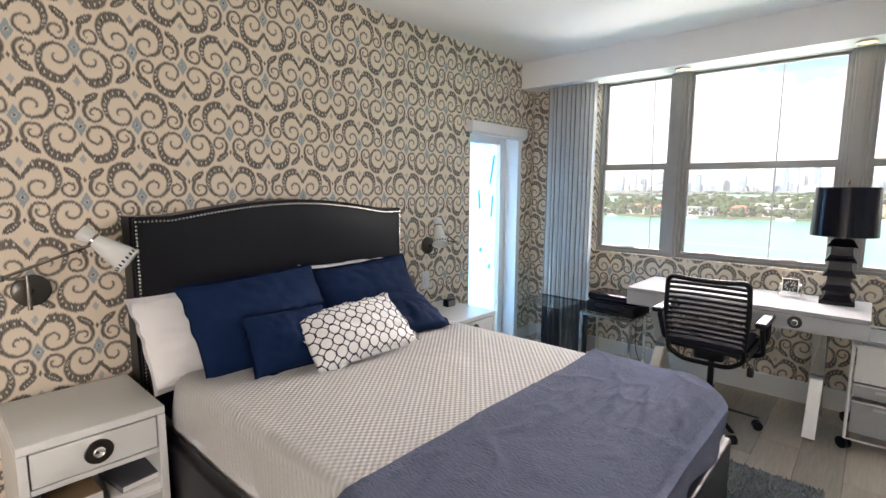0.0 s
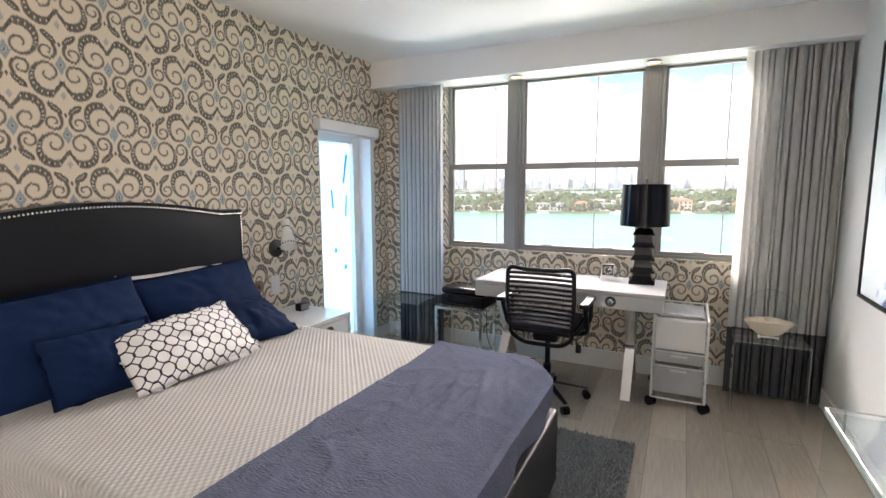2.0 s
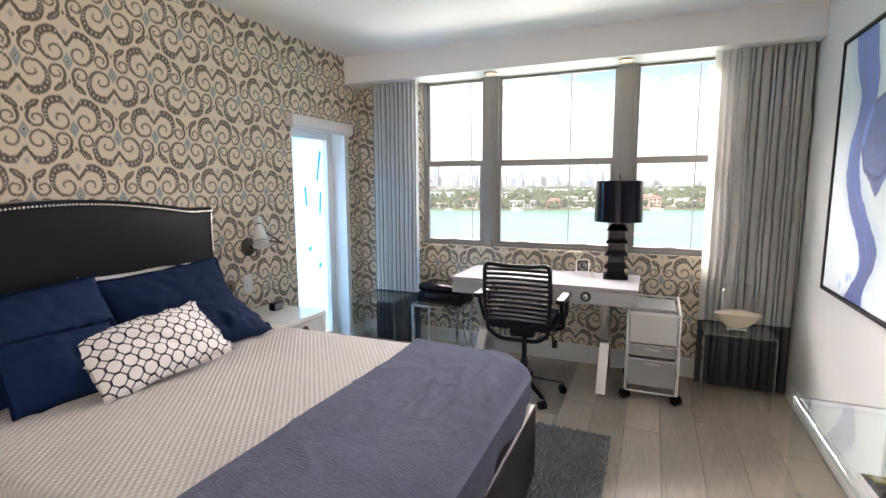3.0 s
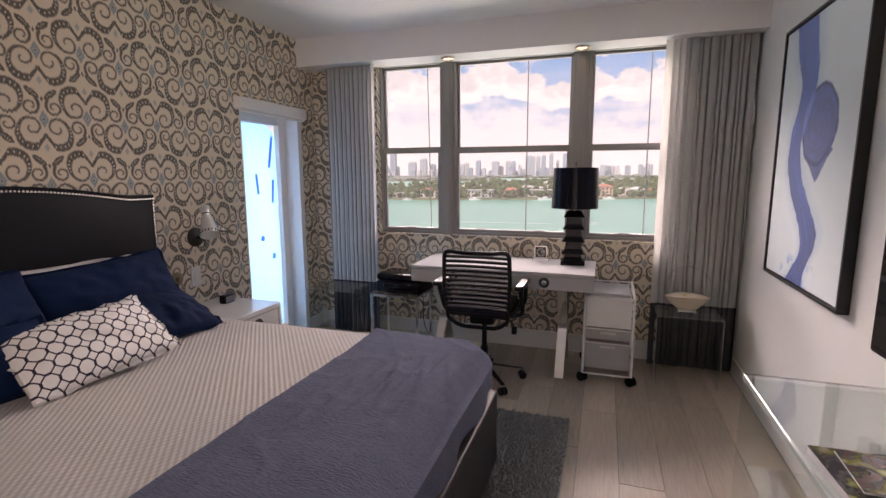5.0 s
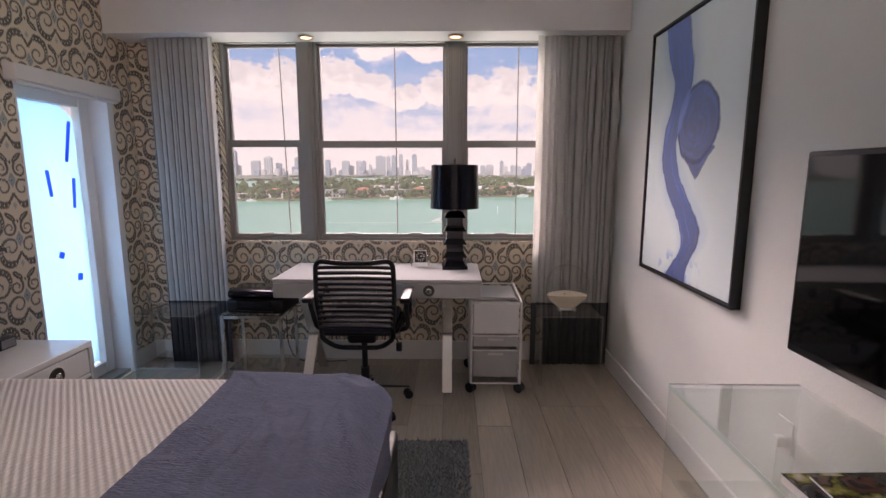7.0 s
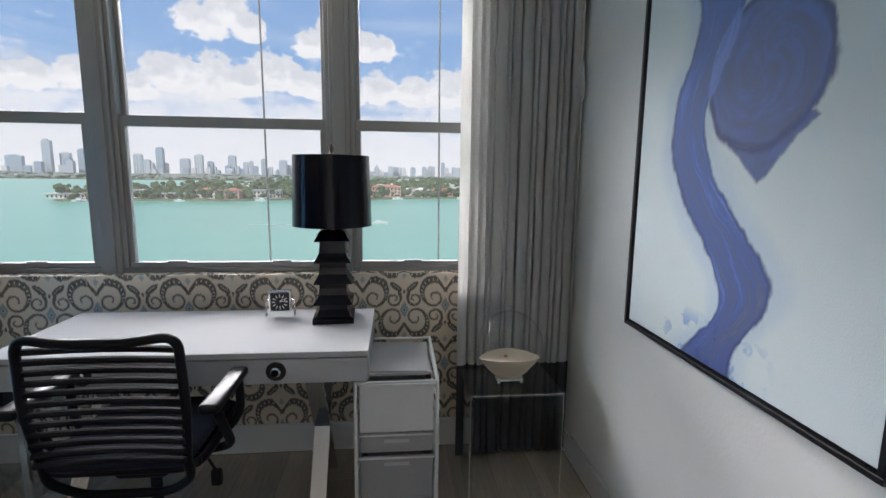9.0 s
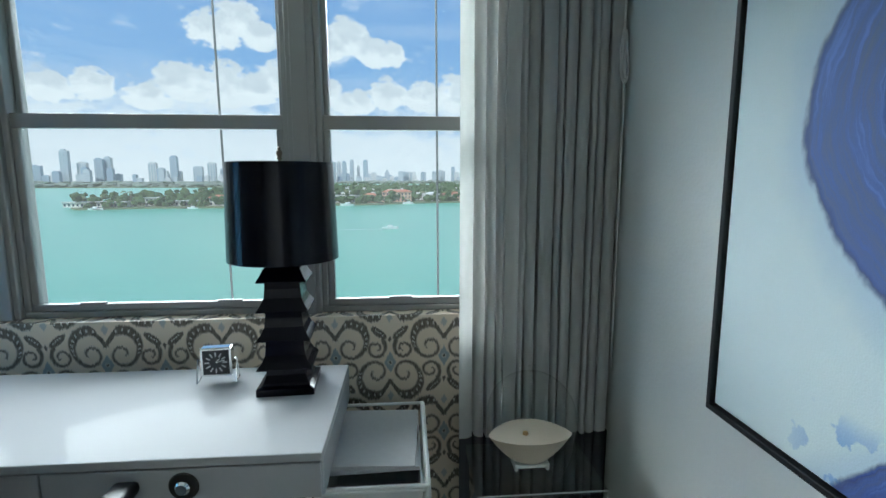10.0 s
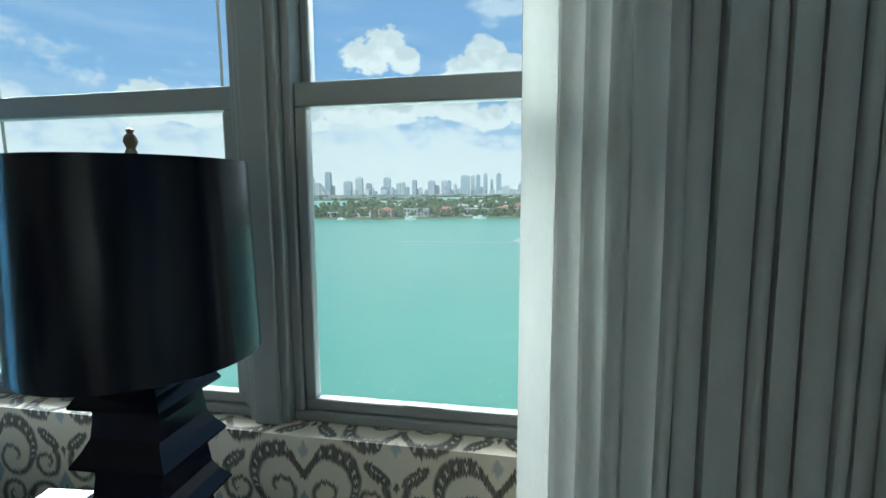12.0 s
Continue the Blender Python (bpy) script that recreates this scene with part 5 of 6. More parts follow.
# ---- swing-arm wall lamps ----
def sconce(y, z, base_y, reach, aim):
    s = thing("wall_lamp", (X0, base_y, z), "dark nickel swing-arm wall lamp with a white pierced metal shade", "wall lamp", "wall lamps beside the bed")
    c = Vector((X0, base_y, z))
    bm = lathe([(0.0, 0.0), (0.064, 0.0), (0.064, 0.012), (0.054, 0.02), (0.0, 0.022)], (0, 0, 0), 30)
    bm.transform(Matrix.Translation(c) @ Matrix.Rotation(radians(90), 4, "Y"))
    part("wall_plate", bm, DARK_NICKEL, s, smooth=True)
    knee = c + Vector((0.10, -0.02, 0.0))
    part("pivot", rod(knee + Vector((0, 0, -0.06)), knee + Vector((0, 0, 0.075)), 0.008), NICKEL, s, smooth=True)
    part("bracket", rod(c + Vector((0.02, 0, 0)), knee, 0.008), NICKEL, s, smooth=True)
    elbow = c + Vector(reach[0])
    part("arm", rod(knee + Vector((0, 0, 0.06)), elbow, 0.006), NICKEL, s, smooth=True)
    head = c + Vector(reach[1])
    part("forearm", rod(elbow, head, 0.006), NICKEL, s, smooth=True)
    part("elbow_joint", lathe([(0, -0.012), (0.011, -0.012), (0.011, 0.012), (0, 0.012)], elbow, 16), NICKEL, s, smooth=True)
    d = Vector(aim).normalized()
    m = Matrix.Translation(head) @ d.to_track_quat("Z", "Y").to_matrix().to_4x4()
    bm = lathe([(0.0, -0.075), (0.030, -0.073), (0.034, -0.06), (0.026, -0.02), (0.026, -0.012), (0.036, 0.02), (0.058, 0.135), (0.056, 0.135), (0.034, 0.022), (0.02, 0.0), (0.0, 0.0)], (0, 0, 0), 30)
    bm.transform(m)
    shade = part("shade", bm, SATIN_WHITE, s, smooth=True)
    for k in range(18):
        a = 2 * math.pi * k / 18
        bm = lathe([(0.0, 0), (0.0042, 0), (0.0042, 0.0012), (0, 0.0012)], (0, 0, 0), 8)
        bm.transform(m @ Matrix.Rotation(a, 4, "Z") @ Matrix.Translation((0.0563, 0, 0.122)) @ Matrix.Rotation(radians(80), 4, "Y") @ Matrix.Diagonal((2.2, 1, 1, 1)))
        part("piercing", bm, PLASTIC, shade)
    bm = lathe([(0.0, -0.022), (0.027, -0.022), (0.0275, -0.012), (0.0, -0.012)], (0, 0, 0), 24)
    bm.transform(m)
    part("collar", bm, NICKEL, shade, smooth=True)
    return s


sconce(0.6, 1.05, 0.37, ((0.12, -0.10, 0.075), (0.16, 0.20, 0.19)), (0.30, 0.62, -0.55))
sconce(2.6, 1.04, 2.66, ((0.16, 0.16, 0.02), (0.14, -0.03, 0.14)), (0.40, -0.30, -0.72))
w = thing("light_switch", (X0, 2.64, 0.78), "white wall switch plate on the papered wall", "switch")
part("plate", box((X0, 2.60, 0.715), (X0 + 0.008, 2.68, 0.845), 0.003), TRIM, w)
part("rocker", box((X0 + 0.008, 2.622, 0.75), (X0 + 0.012, 2.658, 0.81), 0.001), TRIM, w)
w = thing("dimmer_switch", (X0, 2.49, 0.79), "round bronze wall dimmer beside the bed", "dimmer")
for nm, prof in (("plate", [(0.0, 0.0), (0.045, 0.0), (0.045, 0.006), (0.03, 0.01), (0, 0.01)]), ("knob", [(0.018, 0.01), (0.018, 0.03), (0.014, 0.034), (0, 0.034)])):
    bm = lathe(prof, (0, 0, 0), 24)
    bm.transform(Matrix.Translation((X0, 2.49, 0.79)) @ Matrix.Rotation(radians(90), 4, "Y"))
    part(nm, bm, material("aged_bronze", (0.28, 0.22, 0.16), 0.4, 0.6, scale=30, vary=0.1), w, smooth=True)
w = thing("alarm_clock", (0.16, 2.70, 0.60), "small black alarm clock on the nightstand", "clock")
part("case", box((0.135, 2.655, 0.60), (0.185, 2.745, 0.655), 0.006, seg=3), PLASTIC, w, smooth=True)
part("dial", box((0.185, 2.664, 0.608), (0.1875, 2.736, 0.647)), material("grey_dial", (0.22, 0.22, 0.23), 0.3, scale=40, vary=0.1), w)

# ---- desk group ----
DX0, DX1, DY_0, DY_1, DTOP = 1.185, 2.49, 3.44, 4.01, 0.782
desk = thing("desk", ((DX0 + DX1) / 2, 3.715, 0), "white gloss lacquered writing desk on chrome X legs", "desk")
part("top", box((DX0, DY_0, DTOP - 0.022), (DX1, DY_1, DTOP), 0.003), LACQUER, desk)
bm = box((DX0, DY_0 + 0.022, DTOP - 0.125), (DX1, DY_1, DTOP - 0.0225), 0.002)
part("apron", bm, LACQUER, desk)
for a, b in ((DX0 + 0.004, (DX0 + DX1) / 2 - 0.002), ((DX0 + DX1) / 2 + 0.002, DX1 - 0.004)):
    d = part("drawer", box((a, DY_0 + 0.002, DTOP - 0.118), (b, DY_0 + 0.0215, DTOP - 0.027), 0.0025), LACQUER, desk)
    c = Vector(((a + b) / 2, DY_0 + 0.002, DTOP - 0.070))
    for nm, prof, mt in (("handle_plate", [(0.0, 0.0005), (0.034, 0.0005), (0.036, 0.002), (0.033, 0.005), (0.0, 0.004)], DARK_NICKEL), ("handle_knob", [(0.010, 0.004), (0.018, 0.012), (0.013, 0.018), (0.0, 0.018)], CHROME)):
        bm = lathe(prof, (0, 0, 0), 26)
        bm.transform(Matrix.Translation(c) @ Matrix.Rotation(radians(90), 4, "X"))
        part(nm, bm, mt, d, smooth=True)
for x in (DX0 + 0.165, DX1 - 0.215):
    z1 = DTOP - 0.126
    for k, (ya, yb) in enumerate(((DY_0 + 0.06, DY_1 - 0.05), (DY_1 - 0.05, DY_0 + 0.10))):
        o = 0.0 if k else 0.001
        d = Vector((0, yb - ya, z1))
        m = Matrix.Translation((x, (ya + yb) / 2, z1 / 2)) @ Matrix.Rotation(-math.atan2(d.y, d.z), 4, "X")
        part("leg", box((-0.034 + o, -0.012, -d.length / 2 + 0.012), (0.034 - o, 0.012, d.length / 2 - 0.012), 0.0015, m=m), CHROME, desk, "mirror-polished flat steel leg")

# table lamp
LX, LY = 2.322, 3.85
lamp_t = thing("table_lamp", (LX, LY, DTOP), "black pagoda table lamp with a black drum shade", "table lamp")
q = math.sqrt(2)
prof = [(0.0, 0.0), (0.086 * q, 0.0), (0.086 * q, 0.022), (0.072 * q, 0.028)]
z = 0.028
for k in range(4):
    w0, w1 = 0.058 - 0.002 * k, 0.082 - 0.003 * k
    if k == 0:
        prof += [(0.068 * q, 0.034)]
    prof += [((w0 + 0.001) * q, z + 0.03), (w0 * q, z + 0.062), (w1 * q, z + 0.052), (w1 * q, z + 0.056), ((w0 + 0.010) * q, z + 0.075), ((w0 + 0.002) * q, z + 0.092)]
    z += 0.090
prof += [(0.040 * q, z + 0.01), (0.0, z + 0.012)]
bm = lathe(prof, (LX, LY, DTOP), 4, turn=radians(45 + 3))
part("pagoda_base", bm, LAMP_BLACK, lamp_t)
part("neck", rod((LX, LY, DTOP + z), (LX, LY, 1.485), 0.008), GOLD, lamp_t)
bm = lathe([(0.166, 1.196), (0.158, 1.488), (0.1565, 1.488), (0.1645, 1.196), (0.166, 1.196)], (LX, LY, 0), 64)
shade = part("shade", bm, SHADE, lamp_t, "glossy black paper drum shade", smooth=True)
part("lining", lathe([(0.1635, 1.198), (0.1557, 1.486)], (LX, LY, 0), 48), GOLD, shade, smooth=True)
for k in range(3):
    a = 2 * math.pi * k / 3
    part("spoke", rod((LX, LY, 1.470), (LX + 0.156 * math.cos(a), LY + 0.156 * math.sin(a), 1.470), 0.002, seg=6), STEEL, shade)
part("finial", lathe([(0.004, 1.495), (0.004, 1.512), (0.009, 1.515), (0.006, 1.522), (0.010, 1.532), (0.008, 1.540), (0.004, 1.544), (0.006, 1.549), (0.0, 1.553)], (LX, LY, -0.016), 16), BRONZE, lamp_t, smooth=True)
bulb = bmesh.new()
bmesh.ops.create_uvsphere(bulb, u_segments=14, v_segments=10, radius=0.032, matrix=Matrix.Translation((LX, LY, 1.36)))
part("bulb", bulb, SATIN_WHITE, lamp_t, smooth=True)

# desk clock
cm = pose(2.08, 3.90, DTOP, 0, 0, 6)
clk = thing("desk_clock", (2.08, 3.90, DTOP), "square chrome desk clock with a dark dial in a swivel stand", "clock")
part("case", box((-0.048, -0.018, 0.022), (0.048, 0.018, 0.118), 0.004, m=cm), CHROME, clk)
part("dial", box((-0.040, -0.0195, 0.030), (0.040, -0.0175, 0.110), m=cm), material("black_clock_dial", (0.02, 0.022, 0.025), 0.2, scale=30, vary=0.1), clk)
for k in range(12):
    a = math.radians(30 * k)
    bm = box((-0.0022, -0.0208, 0.020), (0.0022, -0.0196, 0.034))
    bm.transform(cm @ Matrix.Translation((0, 0, 0.07)) @ Matrix.Rotation(a, 4, "Y"))
    part("hour_mark", bm, GREY_FILE, clk)
for a, l in ((40, 0.018), (75, 0.028)):
    bm = box((-0.0012, -0.0215, 0), (0.0012, -0.0209, l))
    bm.transform(cm @ Matrix.Translation((0, 0, 0.07)) @ Matrix.Rotation(math.radians(a), 4, "Y"))
    part("pointer", bm, WHITE_METAL, clk)
for s in (-1, 1):
    pts = [cm @ Vector(p) for p in ((s * 0.05, 0, 0.075), (s * 0.060, 0, 0.075), (s * 0.060, -0.022, 0.004), (s * 0.060, 0.024, 0.004), (s * 0.060, 0, 0.075))]
    part("stand_loop", tube(pts, 0.0028, 8), CHROME, clk, smooth=True)

# office chair
CX, CY = 1.77, 3.30
BACK = -0.006
chair = thing("office_chair", (CX, CY, 0), "black office chair with bungee-cord back and padded arms", "chair")
loop = rounded([(CX - 0.200, 3.085, 0.56), (CX - 0.218, 3.06, 0.75), (CX - 0.212, 3.05, 0.968 + BACK), (CX - 0.09, 3.03, 0.955 + BACK), (CX + 0.09, 3.03, 0.955 + BACK), (CX + 0.212, 3.05, 0.968 + BACK), (CX + 0.218, 3.06, 0.75), (CX + 0.200, 3.085, 0.56)], 0.05, 6)
under = rounded([(CX + 0.200, 3.085, 0.56), (CX + 0.205, 3.10, 0.50), (CX + 0.13, 3.13, 0.435), (CX - 0.13, 3.13, 0.435), (CX - 0.205, 3.10, 0.50), (CX - 0.200, 3.085, 0.56)], 0.05, 6)
back = part("back_frame", tube(loop + under[1:-1], 0.014, 12, closed=True), PLASTIC, chair, "black oval steel tube frame", smooth=True)
for k in range(12):
    z = 0.925 + BACK - k * 0.031
    w = 0.215 - 0.010 * abs(z - 0.75) / 0.2
    sag = 0.018
    pts = [(CX + w * s, 3.055 + 0.02 * (0.93 - z) + sag * (1 - s * s), z) for s in (-1, -0.7, -0.35, 0, 0.35, 0.7, 1)]
    part("back_cord", tube(pts, 0.0105, 8), CORD, back, smooth=True)
seat = part("seat_frame", tube(rounded([(CX - 0.22, 3.10, 0.530), (CX - 0.23, 3.50, 0.540), (CX + 0.23, 3.50, 0.540), (CX + 0.22, 3.10, 0.530)], 0.07, 6, closed=True), 0.014, 12, closed=True), PLASTIC, chair, smooth=True)
for k in range(11):
    y = 3.125 + k * 0.035
    part("seat_cord", tube([(CX - 0.225, y, 0.535), (CX - 0.1, y, 0.521), (CX + 0.1, y, 0.521), (CX + 0.225, y, 0.535)], 0.0095, 8), CORD, seat, smooth=True)
part("seat_pad", box((CX - 0.205, 3.075, 0.540), (CX + 0.205, 3.47, 0.592), 0.018, seg=3), NAVY_SEAT, chair, "dark navy cloth seat pad", smooth=True)
part("mechanism", box((CX - 0.085, 3.20, 0.430), (CX + 0.085, 3.42, 0.510), 0.02, seg=3), PLASTIC, chair, smooth=True)
part("tilt_lever", tube([(CX + 0.08, 3.28, 0.465), (CX + 0.19, 3.26, 0.460), (CX + 0.215, 3.25, 0.425)], 0.005, 8), PLASTIC, chair, smooth=True)
part("lever_paddle", box((CX + 0.200, 3.238, 0.370), (CX + 0.236, 3.262, 0.427), 0.008), PLASTIC, chair, smooth=True)
for s in (-1, 1):
    x = CX + s * 0.275
    arm = part("armrest", tube(rounded([(CX + s * 0.20, 3.26, 0.495), (x, 3.25, 0.515), (x, 3.12, 0.710), (x, 3.345, 0.720), (x, 3.35, 0.575), (CX + s * 0.22, 3.33, 0.515)], 0.05, 5), 0.015, 10), PLASTIC, chair, smooth=True)
    part("arm_pad", box((x - 0.030, 3.06, 0.713), (x + 0.030, 3.365, 0.745), 0.013, seg=3), PLASTIC, arm, smooth=True)
part("gas_column", lathe([(0.027, 0.10), (0.027, 0.25), (0.018, 0.25), (0.018, 0.44)], (CX, CY, 0), 18), PLASTIC, chair, smooth=True)
part("hub", lathe([(0.0, 0.075), (0.045, 0.075), (0.042, 0.125), (0.0, 0.13)], (CX, CY, 0), 20), PLASTIC, chair, smooth=True)
for k in range(5):
    a = radians(22 + 72 * k)
    d, n = Vector((math.cos(a), math.sin(a), 0)), Vector((-math.sin(a), math.cos(a), 0))
    c = Vector((CX, CY, 0))
    bm = sheet(6, 1, lambda u, v: c + d * (0.03 + 0.255 * u) + n * (0.024 - 0.009 * u) * (2 * v - 1) + Vector((0, 0, 0.118 - 0.045 * u)), 0.028)
    leg = part("base_leg", bm, PLASTIC, chair)
    e = c + d * 0.275
    for s in (-1, 1):
        part("caster", rod(e + n * (0.006 * s) + Vector((0, 0, 0.027)), e + n * (0.024 * s) + Vector((0, 0, 0.027)), 0.027, seg=18), PLASTIC, leg, smooth=True)

chair.location.y += 0.062

# drawer cart
KX0, KX1, KY0, KY1 = 2.432, 2.752, 3.545, 3.985
cart = thing("drawer_cart", ((KX0 + KX1) / 2, 3.77, 0), "white wire drawer cart on black casters beside the desk", "cart")
for x in (KX0, KX1):
    part("side_frame", tube(rounded([(x, KY0, 0.06), (x, KY0, 0.615), (x, KY1, 0.64), (x, KY1, 0.06)], 0.012, 3, closed=True), 0.008, 8, closed=True), WHITE_METAL, cart, smooth=True)
    for k in range(8):
        z = 0.11 + k * 0.068
        part("runner", rod((x, KY0, z), (x, KY1, z), 0.0035, seg=6), WHITE_METAL, cart)
for y, z in ((KY0, 0.065), (KY1, 0.065), (KY1, 0.638), (KY1, 0.35), (KY0, 0.612)):
    part("cross_bar", rod((KX0, y, z), (KX1, y, z), 0.006, seg=8), WHITE_METAL, cart)
for z0, z1, depth, mat in ((0.405, 0.600, 0.0, FROST), (0.315, 0.385, 0.01, FROST_GREY), (0.105, 0.285, 0.012, FROST_GREY)):
    a, b, c, d = KX0 + 0.015, KX1 - 0.015, KY0 + depth - 0.004, KY1 - 0.02
    dr = part("drawer", box((a, c, z0), (b, c + 0.006, z1), 0.002), mat, cart)
    for q0, q1 in (((a, c + 0.007, z0), (a + 0.005, d, z1)), ((b - 0.005, c + 0.007, z0), (b, d, z1)), ((a + 0.006, d - 0.005, z0), (b - 0.006, d, z1)), ((a + 0.006, c + 0.007, z0), (b - 0.006, d - 0.006, z0 + 0.005))):
        part("tray_panel", box(q0, q1), mat, dr)
    part("rim", box((a - 0.006, c - 0.006, z1), (b + 0.006, c + 0.012, z1 + 0.008), 0.002), WHITE_METAL, dr)
    if z1 < 0.3:
        part("contents", box((a + 0.02, c + 0.02, z0 + 0.006), (b - 0.02, d - 0.03, z0 + 0.10)), GREY_FILE, dr, "papers in the tray")
    if z1 < 0.5:
        part("grip_slot", box((KX0 + 0.11, c - 0.003, z1 - 0.030), (KX1 - 0.11, c - 0.0005, z1 - 0.014), 0.001), GREY_FILE, dr)
for x in (KX0, KX1):
    for y in (KY0 + 0.01, KY1 - 0.01):
        cs = part("caster_stem", rod((x, y, 0.050), (x, y, 0.082), 0.007, seg=8), STEEL, cart)
        for s in (-1, 1):
            part("caster_wheel", rod((x + 0.003 * s, y + 0.003 * s, 0.033), (x + 0.013 * s, y + 0.015 * s, 0.033), 0.033, seg=20), PLASTIC, cs, smooth=True)
for k, (z, t, turn) in enumerate(((0.6005, 0.012, 2), (0.613, 0.010, -3))):
    solid("paper_ream", box((-0.135, -0.17, 0), (0.135, 0.17, t), 0.001, m=pose(2.592, 3.79, 0.606 + k * 0.0125, 0, 0, turn)), GREY_FILE, (2.592, 3.79, 0.606 + k * 0.0125), "ream of pale grey paper on the cart", "paper", "papers on the cart")

# printer on its chrome table
PX0, PX1, PY0, PY1, PTOP = 0.745, 1.165, 3.63, 3.97, 0.495
pt = thing("printer_table", (0.955, 3.80, 0), "small chrome side table with a glass top", "side table")
for x in (PX0 + 0.012, PX1 - 0.012):
    for y in (PY0 + 0.012, PY1 - 0.012):
        part("leg", box((x - 0.011, y - 0.011, 0), (x + 0.011, y + 0.011, PTOP - 0.008), 0.002), CHROME, pt)
for a, b in (((PX0 + 0.024, PY0 + 0.002, PTOP - 0.03), (PX1 - 0.024, PY0 + 0.022, PTOP - 0.008)), ((PX0 + 0.024, PY1 - 0.022, PTOP - 0.03), (PX1 - 0.024, PY1 - 0.002, PTOP - 0.008)),
             ((PX0 + 0.002, PY0 + 0.024, PTOP - 0.03), (PX0 + 0.022, PY1 - 0.024, PTOP - 0.008)), ((PX1 - 0.022, PY0 + 0.024, PTOP - 0.03), (PX1 - 0.002, PY1 - 0.024, PTOP - 0.008))):
    part("apron_bar", box(a, b, 0.002), CHROME, pt)
part("glass_top", box((PX0, PY0, PTOP - 0.008), (PX1, PY1, PTOP), 0.002), GREEN_GLASS, pt)
part("lower_shelf", box((PX0 + 0.024, PY0 + 0.024, 0.09), (PX1 - 0.024, PY1 - 0.024, 0.098)), GREEN_GLASS, pt)
pr = thing("printer", (0.97, 3.80, PTOP), "black inkjet printer with a flat scanner lid", "printer")
m = pose(0.985, 3.80, PTOP, 0, 0, -4)
part("body", box((-0.20, -0.145, 0), (0.20, 0.15, 0.09), 0.018, m=m, seg=3), PLASTIC, pr, smooth=True)
part("scanner_lid", box((-0.205, -0.12, 0.092), (0.205, 0.152, 0.150), 0.022, m=m, seg=3), BLACK, pr, smooth=True)
part("control_panel", box((-0.12, -0.152, 0.045), (0.12, -0.140, 0.088), 0.004, m=m), BLACK, pr)
part("paper_tray", box((-0.13, -0.165, 0.012), (0.13, -0.12, 0.022), 0.003, m=m), PLASTIC, pr)
part("power_cable", tube(rounded([(1.05, 3.96, 0.54), (1.06, 4.02, 0.40), (1.05, 4.05, 0.15), (1.10, 4.06, 0.012), (1.25, 4.04, 0.006), (1.5, 4.06, 0.006)], 0.08, 6), 0.004, 6), PLASTIC, pr, smooth=True)


# ---- acrylic tables ----
def waterfall(name, x0, x1, y0, y1, z, label, shelf=None):
    t = thing(name, ((x0 + x1) / 2, (y0 + y1) / 2, 0), label, "side table")
    k = 0.016
    part("top", box((x0, y0, z - k), (x1, y1, z), 0.004), ACRYLIC, t)
    part("side", box((x0, y0, 0), (x0 + k, y1, z - k - 0.001), 0.003), ACRYLIC, t)
    part("side", box((x1 - k, y0, 0), (x1, y1, z - k - 0.001), 0.003), ACRYLIC, t)
    # painted bright lines along the front edges
    for a, b in (((x0, y0 - 0.0012, z - 0.004), (x1, y0, z)), ((x0, y0 - 0.0012, 0), (x0 + 0.003, y0, z - 0.005)), ((x1 - 0.003, y0 - 0.0012, 0), (x1, y0, z - 0.005))):
        part("polished_edge", box(a, b), EDGE, t)
    if shelf:
        part("shelf_edge", box((x0 + k, y0 - 0.0012, shelf), (x1 - k, y0, shelf + 0.01)), EDGE, t)
        part("shelf", box((x0 + k + 0.001, y0, shelf), (x1 - k - 0.001, y1, shelf + 0.01), 0.002), ACRYLIC, t)
    return t


waterfall("acrylic_table", 0.16, 0.60, 3.60, 3.93, 0.495, "clear acrylic side table in front of a curtain", 0.12)
waterfall("acrylic_table", 2.905, 3.315, 3.66, 3.955, 0.487, "clear acrylic waterfall side table holding a glass cloche")

# cloche with a ceramic bowl
BXc, BYc, BZ = 3.104, 3.805, 0.488
bowl = thing("ceramic_bowl", (BXc, BYc, BZ), "cream boat-shaped ceramic bowl on a small white stand", "bowl")
part("stand", box((BXc - 0.055, BYc - 0.03, BZ + 0.008), (BXc + 0.055, BYc + 0.03, BZ + 0.020), 0.003), SATIN_WHITE, bowl)
for s in (-1, 1):
    part("stand_foot", box((BXc + s * 0.052 - 0.006, BYc - 0.034, BZ), (BXc + s * 0.052 + 0.006, BYc + 0.034, BZ + 0.026), 0.003), SATIN_WHITE, bowl)


def hull(u, v):
    a = 2 * math.pi * u
    k = 0.25 + 0.75 * v
    w = math.cos(a)
    x = 0.140 * k ** 0.8 * w
    y = 0.085 * k ** 0.8 * math.sin(a) * (1 - 0.35 * abs(w) ** 3)
    return Vector((BXc + x, BYc + y, BZ + 0.021 + 0.102 * v ** 1.3 - 0.012 * v * abs(w) ** 2))


